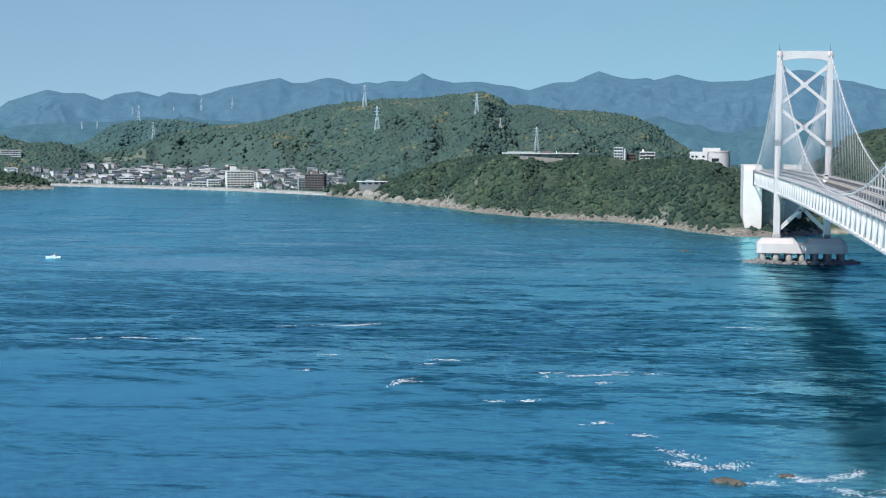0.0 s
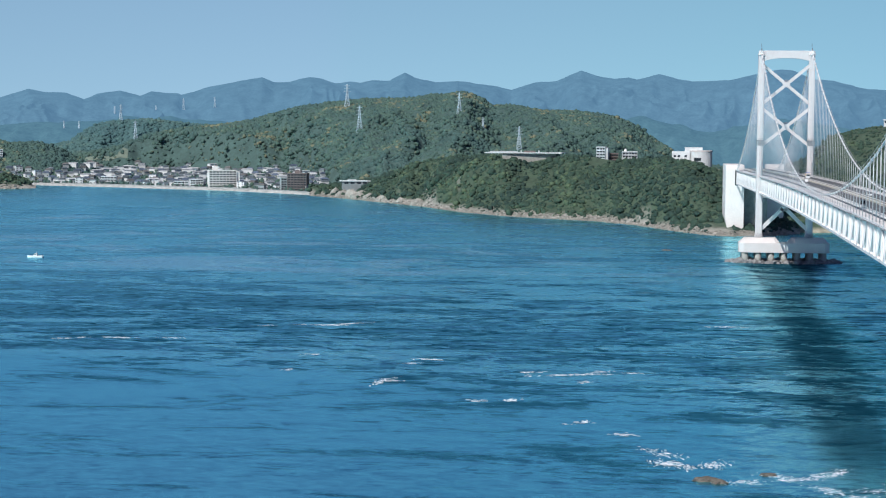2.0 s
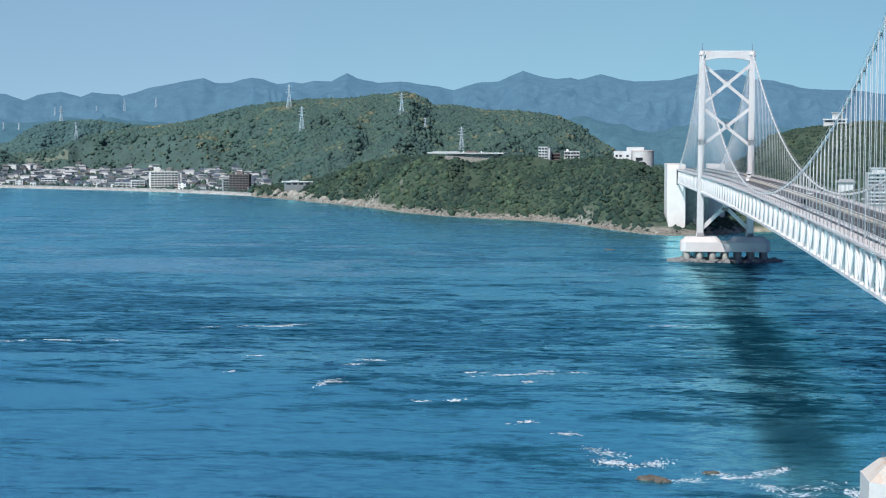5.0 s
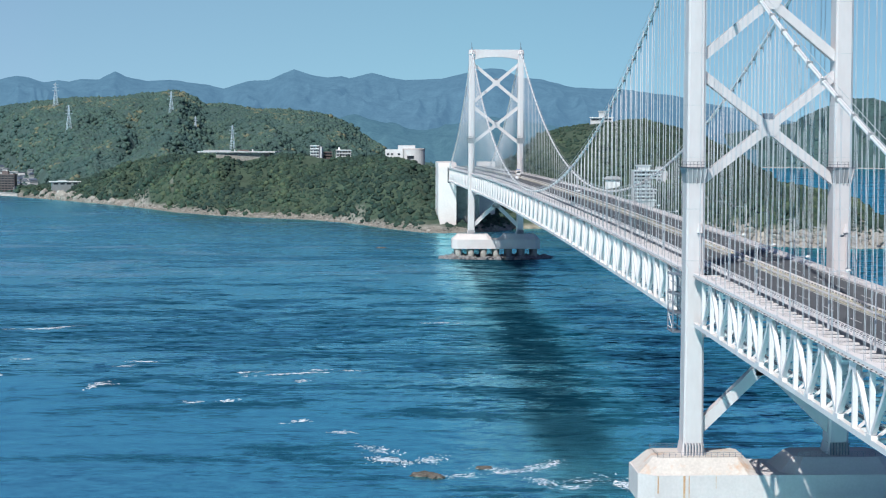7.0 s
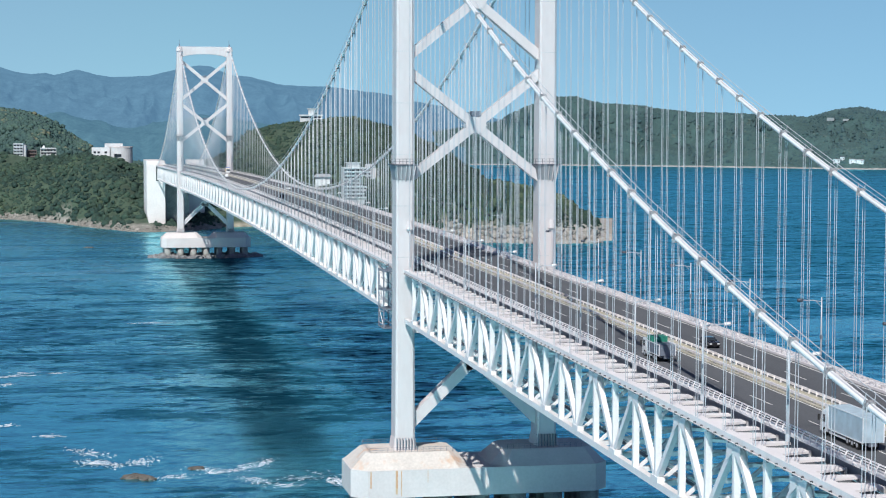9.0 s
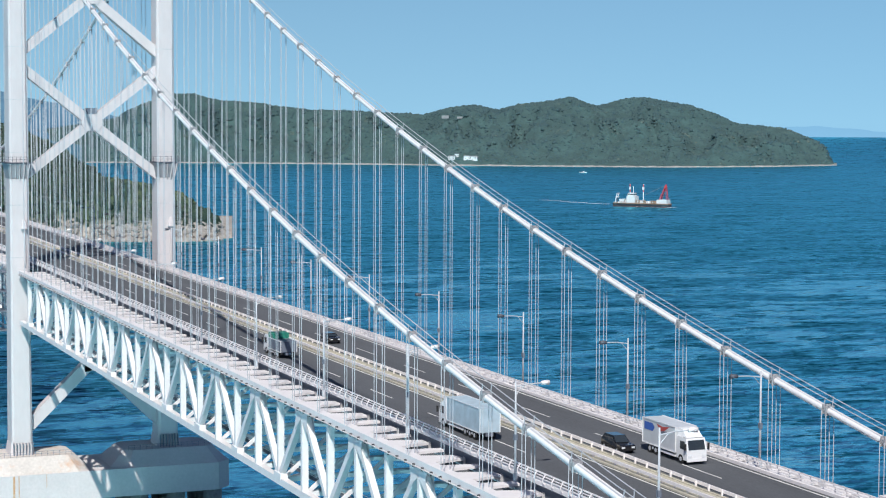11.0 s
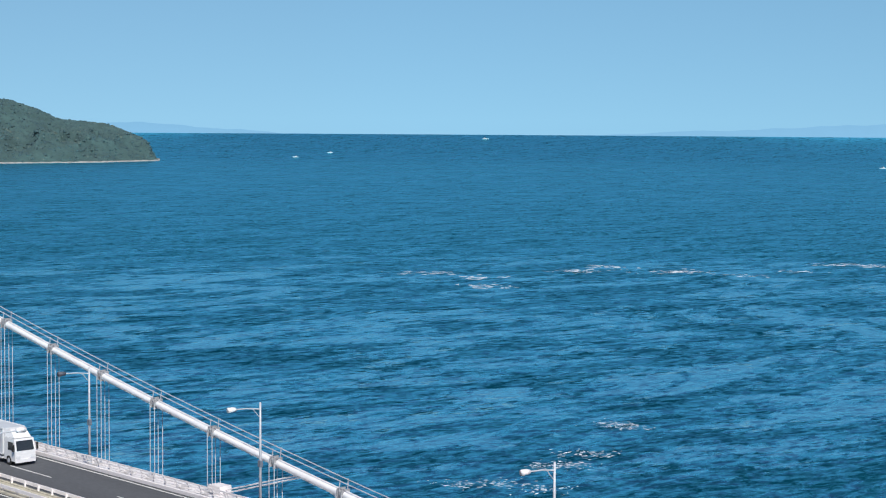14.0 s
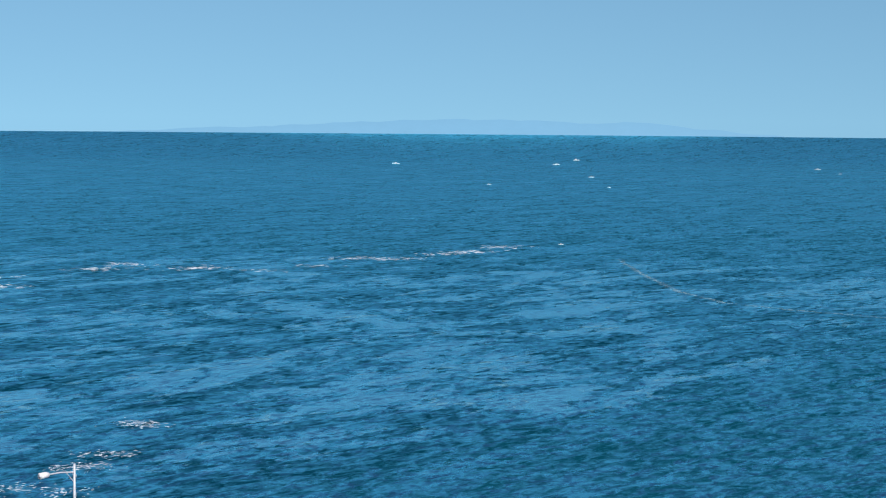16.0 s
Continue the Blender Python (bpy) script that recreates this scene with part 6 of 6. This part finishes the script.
def car(m, label, paint, length=4.7, h=1.75):
    t = thing("car", label, "car", "vehicles on the bridge", at=m)
    f, w = length / 2, 0.9
    pr = [(-f, 0.35), (f, 0.35), (f, 0.8), (f * 0.92, 0.95), (f * 0.42, 1.05), (f * 0.1, h), (-f * 0.75, h), (-f * 0.97, 1.1)]
    n = len(pr)
    k = [1, 1, 1, 1, 1, 0.8, 0.8, 1]
    Build().poly([(x, -w * q, z) for (x, z), q in zip(pr, k)] + [(x, w * q, z) for (x, z), q in zip(pr, k)],
                 [tuple(range(n)), tuple(range(2 * n - 1, n - 1, -1))] + [(i, n + i, n + (i + 1) % n, (i + 1) % n) for i in range(n)]).part("body", paint, t)
    Build().poly([(f * 0.42, -w * 0.9, 1.09), (f * 0.42, w * 0.9, 1.09), (f * 0.12, w * 0.74, h - 0.04), (f * 0.12, -w * 0.74, h - 0.04)], [(0, 1, 2, 3)]).part("windscreen", GLASS, t)
    for s in (-1, 1):
        Build().box(f - 0.15, f + 0.02, s * 0.62 - 0.2, s * 0.62 + 0.2, 0.62, 0.8).part("headlight", LAMPG, t)
        Build().box(-f * 0.7, f * 0.15, min(s * 0.84, s * 0.87), max(s * 0.84, s * 0.87), 1.12, h - 0.2).part("side_window", GLASS, t)
    wheels(t, (f * 0.62, -f * 0.62), 0.8, 0.34)
    return t


def on_road(x, y, towards):
    """towards: -1 drives to lower y."""
    return pose(x, y, road(y) + 0.006, 0, 0, 90 * towards) @ Matrix.Rotation(-math.atan((road(y + 1) - road(y - 1)) / 2) * towards, 4, "Y")


truck(on_road(7.6, -256, -1), "white and silver box truck with blue and red emblems", BOXS, 9.6, 3.7, 3.75, True, (0, 1.3))
car(on_road(3.7, -250.5, -1), "black estate car driving beside the white truck", BLACKP)
truck(on_road(-7.3, -234.5, 1), "long blue grey curtain sided truck in the outer lane", BOXB, 12.0, 3.75, 3.6, False, (0, 1.3, 2.6))
truck(on_road(-7.4, -164, 1), "grey tipper truck with a green tarpaulin", GREYST, 8.5, 2.6, 0, False, (0, 1.3))
gt = bpy.data.objects["box_truck.002"]
Build().box(-0.6, 1.9, -1.22, 1.22, 2.3, 3.4).part("tarpaulin", GREENP, gt, "green tarpaulin")
car(on_road(4.9, -152, -1), "black saloon car on the inner lane", BLACKP, 4.5, 1.5)
truck(on_road(7.5, 778, -1), "small blue truck near the far tower", BLUEP, 7, 3.2, 0)
truck(on_road(4.4, 742, -1), "small yellow truck near the far tower", YELP, 7, 3.0, 0)
car(on_road(-5.0, 640, 1), "white car far along the deck", CABW)
car(on_road(4.6, 420, -1), "white car far along the deck", CABW)
car(on_road(-8.4, 330, 1), "dark car far along the deck", BLACKP)

# inspection gantry hung on the truss beside the near tower
g = thing("inspection_gantry", "grey steel inspection gantry hanging beside the truss", "gantry")
for y in (6.0, 13.0):
    fr = Build().beam((-18.3, y, 44.5), (-18.3, y, 59.5), 0.3, 0.3).beam((-20.6, y, 44.5), (-20.6, y, 58.5), 0.3, 0.3)
    for k in range(6):
        fr.beam((-18.3, y, 45 + 2.4 * k), (-20.6, y, 47.2 + 2.4 * k), 0.16, 0.16)
    fr.part("hanger_frame", GREYST, g)
for z in (44.5, 49.0, 53.5, 58.0):
    Build().box(-20.8, -18.2, 5.8, 13.2, z, z + 0.2).part("landing", GREYST, g)
for x in (-18.3, -20.6):
    rl = Build()
    for k in range(5):
        rl.beam((x, 6, 45.5 + 3 * k), (x, 13, 45.5 + 3 * k), 0.14, 0.14)
    for k in range(3):
        rl.beam((x, 6, 45 + 4.5 * k), (x, 13, 49 + 4.5 * k), 0.14, 0.14)
    rl.part("side_lattice", WHITE, g)

# ---- rust runs on the near pier ----
np_ = [o for o in scene.objects if o.name == "tower_pier"][0]
for k, (x, w, z0, z1) in enumerate(((-20.3, 0.5, 8.0, 13.5), (-19.2, 0.22, 7.6, 13.5), (-13.0, 0.12, 10.5, 13.5), (-26.3, 0.3, 9.5, 13.5))):
    Build().box(x - w / 2, x + w / 2, -10.53, -10.504, z0, z1).part("rust_run", RUST, np_, "orange rust run")

# ---- foam, wakes and rocks in the stream ----
def foam(name, rows, seed, label, size=(0.25, 1.0), dens=3.0, wide=1.6, bow=0.05, mat=FOAM):
    """Broken water along short lines: many ragged flat flecks a hand above the sea."""
    g = np.random.default_rng(seed)
    V, F = [], []
    for x0, y0, x1, y1 in rows:
        L = math.hypot(x1 - x0, y1 - y0)
        way, crests = math.atan2(y1 - y0, x1 - x0), g.uniform(0, 1, 1 + int(L / 9))
        for k in range(int(L * dens) + 4):
            u = g.uniform(-0.1, 1.1) if bow == 0 or g.random() < 0.25 else g.choice(crests) + g.normal(0, min(0.16, 2.2 / max(L, 1)))
            bend = math.sin(u * 5 + x0) * L * bow
            cx = x0 + (x1 - x0) * u + g.normal(0, wide) - (y1 - y0) / max(L, 1) * bend
            cy = y0 + (y1 - y0) * u + g.normal(0, wide) + (x1 - x0) / max(L, 1) * bend
            s = g.uniform(*size) * (1.6 if g.random() < 0.12 else 1.0)
            n = 7
            o = len(V)
            a0, turn, long = g.uniform(0, 6), way + g.normal(0, 0.35), g.uniform(1.2, 3.4)
            for i in range(n):
                a = a0 + i * math.tau / n
                q = s * g.uniform(0.35, 1.25)
                ex, ey = q * long * math.cos(a), q * math.sin(a)
                V.append((cx + ex * math.cos(turn) - ey * math.sin(turn), cy + ex * math.sin(turn) + ey * math.cos(turn), 0.06 + 0.02 * g.random()))
            F.append(tuple(range(o, o + n)))
    me = bpy.data.meshes.new(name)
    me.from_pydata(V, [], F)
    me.materials.append(mat)
    return tagged(put(name, me), label, "foam", kind="stuff")


SHOAL = [(-94, 110, -86, 100), (-91, 93, -82, 80), (-90, 84, -84, 89), (-75, 83, -73, 95), (-72, 62, -62, 64), (-61, 76, -57, 71), (-57, 66, -47, 71), (-47, 72, -38, 85), (-50, 58, -43, 50), (-44, 47, -39, 46),
         (-38, 54, -33, 55), (-28, 63, -25, 46), (-28, 55, -25, 49)]
EDDIES = [(-152, 198, -144, 198), (-187, 242, -180, 242), (-186, 308, -174, 306), (-138, 273, -130, 277), (-115, 278, -107, 280), (-100, 278, -94, 276), (-117, 247, -112, 253), (-242, 428, -221, 439), (-64, 448, -46, 447),
          (-344, 353, -336, 359), (-324, 361, -295, 362), (-271, 419, -233, 428), (-233, 315, -226, 316), (-185, 293, -180, 296), (-134, 265, -107, 272), (-139, 200, -136, 206), (-229, 266, -227, 269), (-117, 152, -112, 158), (-191, 231, -187, 247), (-102, 135, -96, 134)]
RACE = [(678, 415, 693, 401), (670, 367, 687, 363), (755, 370, 771, 356), (805, 387, 807, 360), (864, 274, 870, 268), (924, 296, 951, 285), (937, 271, 968, 257), (992, 263, 1054, 257), (1079, 272, 1111, 260), (648, 331, 648, 307), (791, 327, 822, 311), (816, 276, 821, 266)]
LEE = [(338, -41, 338, -55), (290, -77, 300, -80), (236, -87, 246, -93), (245, -107, 251, -106), (270, -84, 282, -90)]
foam("shoal_foam", SHOAL, 1, "white broken water over the shoal beside the pier", (0.05, 0.30), 12.0, 1.7)
foam("eddy_foam", EDDIES, 2, "streaks of white foam on the tide eddies", (0.10, 0.50), 4.2, 1.1)
foam("race_foam", RACE, 3, "scattered whitecaps in the tide race", (0.25, 1.15), 2.2, 7.0)
foam("lee_foam", LEE, 4, "white foam patches in the stream", (0.06, 0.36), 10.0, 3.2)
foam("bow_wave", [(931, 1354, 918, 1371), (924, 1362, 905, 1380)], 8, "white bow wave along the work vessel", (0.3, 1.1), 3.0, 1.6)
foam("ship_wake", [(903, 1438, 893, 1500), (893, 1500, 880, 1580)], 5, "white wake behind the work vessel", (0.4, 1.4), 2.2, 1.2)
bow = foam("wake_line", [(1029, 135, 941, 76), (941, 76, 849, 9), (849, 9, 804, -38), (804, -38, 789, -81), (789, -81, 781, -133)], 6, "thin pale old wake curving over the water", (0.16, 0.42), 3.0, 0.9, 0.0, WAKE)


def rock(m, sx, sy, sz, seed, label, mat):
    bv, bf = ico(3)
    g = np.random.default_rng(seed)
    d = fbm(bv[:, 0] * 3 + seed, bv[:, 1] * 3 + bv[:, 2] * 2, 1.2, 4, seed)
    v = bv * (1 + 0.4 * d[:, None]) * np.array([sx, sy, sz])
    return tagged(put("rock", raw_mesh("rock", v, bf, mat, False), None, m), label, "rock", "rocks in the stream")


ROCK_W = material("wet_brown_rock", (0.115, 0.10, 0.085), 0.6, vary=0.5, scale=0.5, fine=2.0, bump=0.6)
rock(pose(-77.5, 63.5, 0.0), 3.2, 1.8, 1.1, 1, "low brown rock awash in the tide stream", ROCK_W)
rock(pose(-74.2, 60.8, 0.0), 2.2, 1.8, 1.0, 2, "low brown rock awash in the tide stream", ROCK_W)
rock(pose(-60.5, 74.0, -0.2), 2.8, 1.6, 0.8, 3, "dark rock awash in white foam", ROCK_W)
rock(pose(-78, 985, -0.4), 3.6, 2.4, 1.2, 4, "small dark rock off the headland shore", ROCK_W)


ROCK_S = material("grey_shore_stone", (0.25, 0.24, 0.215), 0.9, vary=0.4, scale=0.2, fine=1.0, bump=0.4)


def shore_stones(name, land, count, seed, lo, hi, size, mat, label):
    """Loose boulders along the waterline of a shore."""
    g = np.random.default_rng(seed)
    b0, b1 = land.t[0, 0], land.t[-1, 0]
    b = g.uniform(b0, b1 - 0.4, count * 6)
    r = np.interp(b, land.t[:, 0], land.t[:, 1]) + g.uniform(-16, 30, count * 6)
    z = land.height(b, r)
    ok = (z > lo) & (z < hi)
    b, r, z = b[ok][:count], r[ok][:count], z[ok][:count]
    c = np.stack([EYE.x + r * np.sin(np.radians(b)), EYE.y + r * np.cos(np.radians(b)), np.maximum(z, 0)], -1)
    bv, bf = ico(1)
    s = size * g.uniform(0.35, 1.0, (len(c), 1, 1)) ** 1.5
    v = bv[None] * g.uniform(0.6, 1.3, (len(c), len(bv), 1)) * s * np.array([1.2, 1.2, 0.8]) + c[:, None, :]
    f = bf[None] + (np.arange(len(c)) * len(bv))[:, None, None]
    return tagged(put(name, raw_mesh(name, v.reshape(-1, 3), f.reshape(-1, 3), mat, False)), label, "rocks", kind="stuff")


shore_stones("headland_stones", HEAD, 4200, 21, -3, 4, 1.5, ROCK_S, "grey brown boulders along the headland shore")
shore_stones("cape_stones", CAPE, 1000, 22, -3, 11, 3.8, ROCK_P, "pale boulders and broken cliff at the cape foot")
shore_stones("knoll_stones", KNOLL, 200, 23, -3, 8, 3.0, ROCK_S, "grey boulders round the knoll")

for i, (b, r, sx, sy, sz) in enumerate(((-9.75, 2428, 7, 5, 5), (-9.6, 2418, 9, 5, 8), (-9.42, 2405, 8, 5, 10), (-9.2, 2384, 10, 6, 9), (-8.95, 2360, 9, 5, 10), (-8.7, 2330, 11, 6, 9), (-8.4, 2298, 8, 5, 7), (-8.0, 2256, 9, 5, 6),
                                        (-7.4, 2205, 8, 5, 6), (-6.9, 2160, 9, 5, 7), (-6.6, 2136, 7, 5, 5))):
    rock(at(b, r, 0.5, hr.uniform(-40, 40)), sx, sy, sz, 30 + i, "pale tilted cliff rock at the headland shore", ROCK_P)
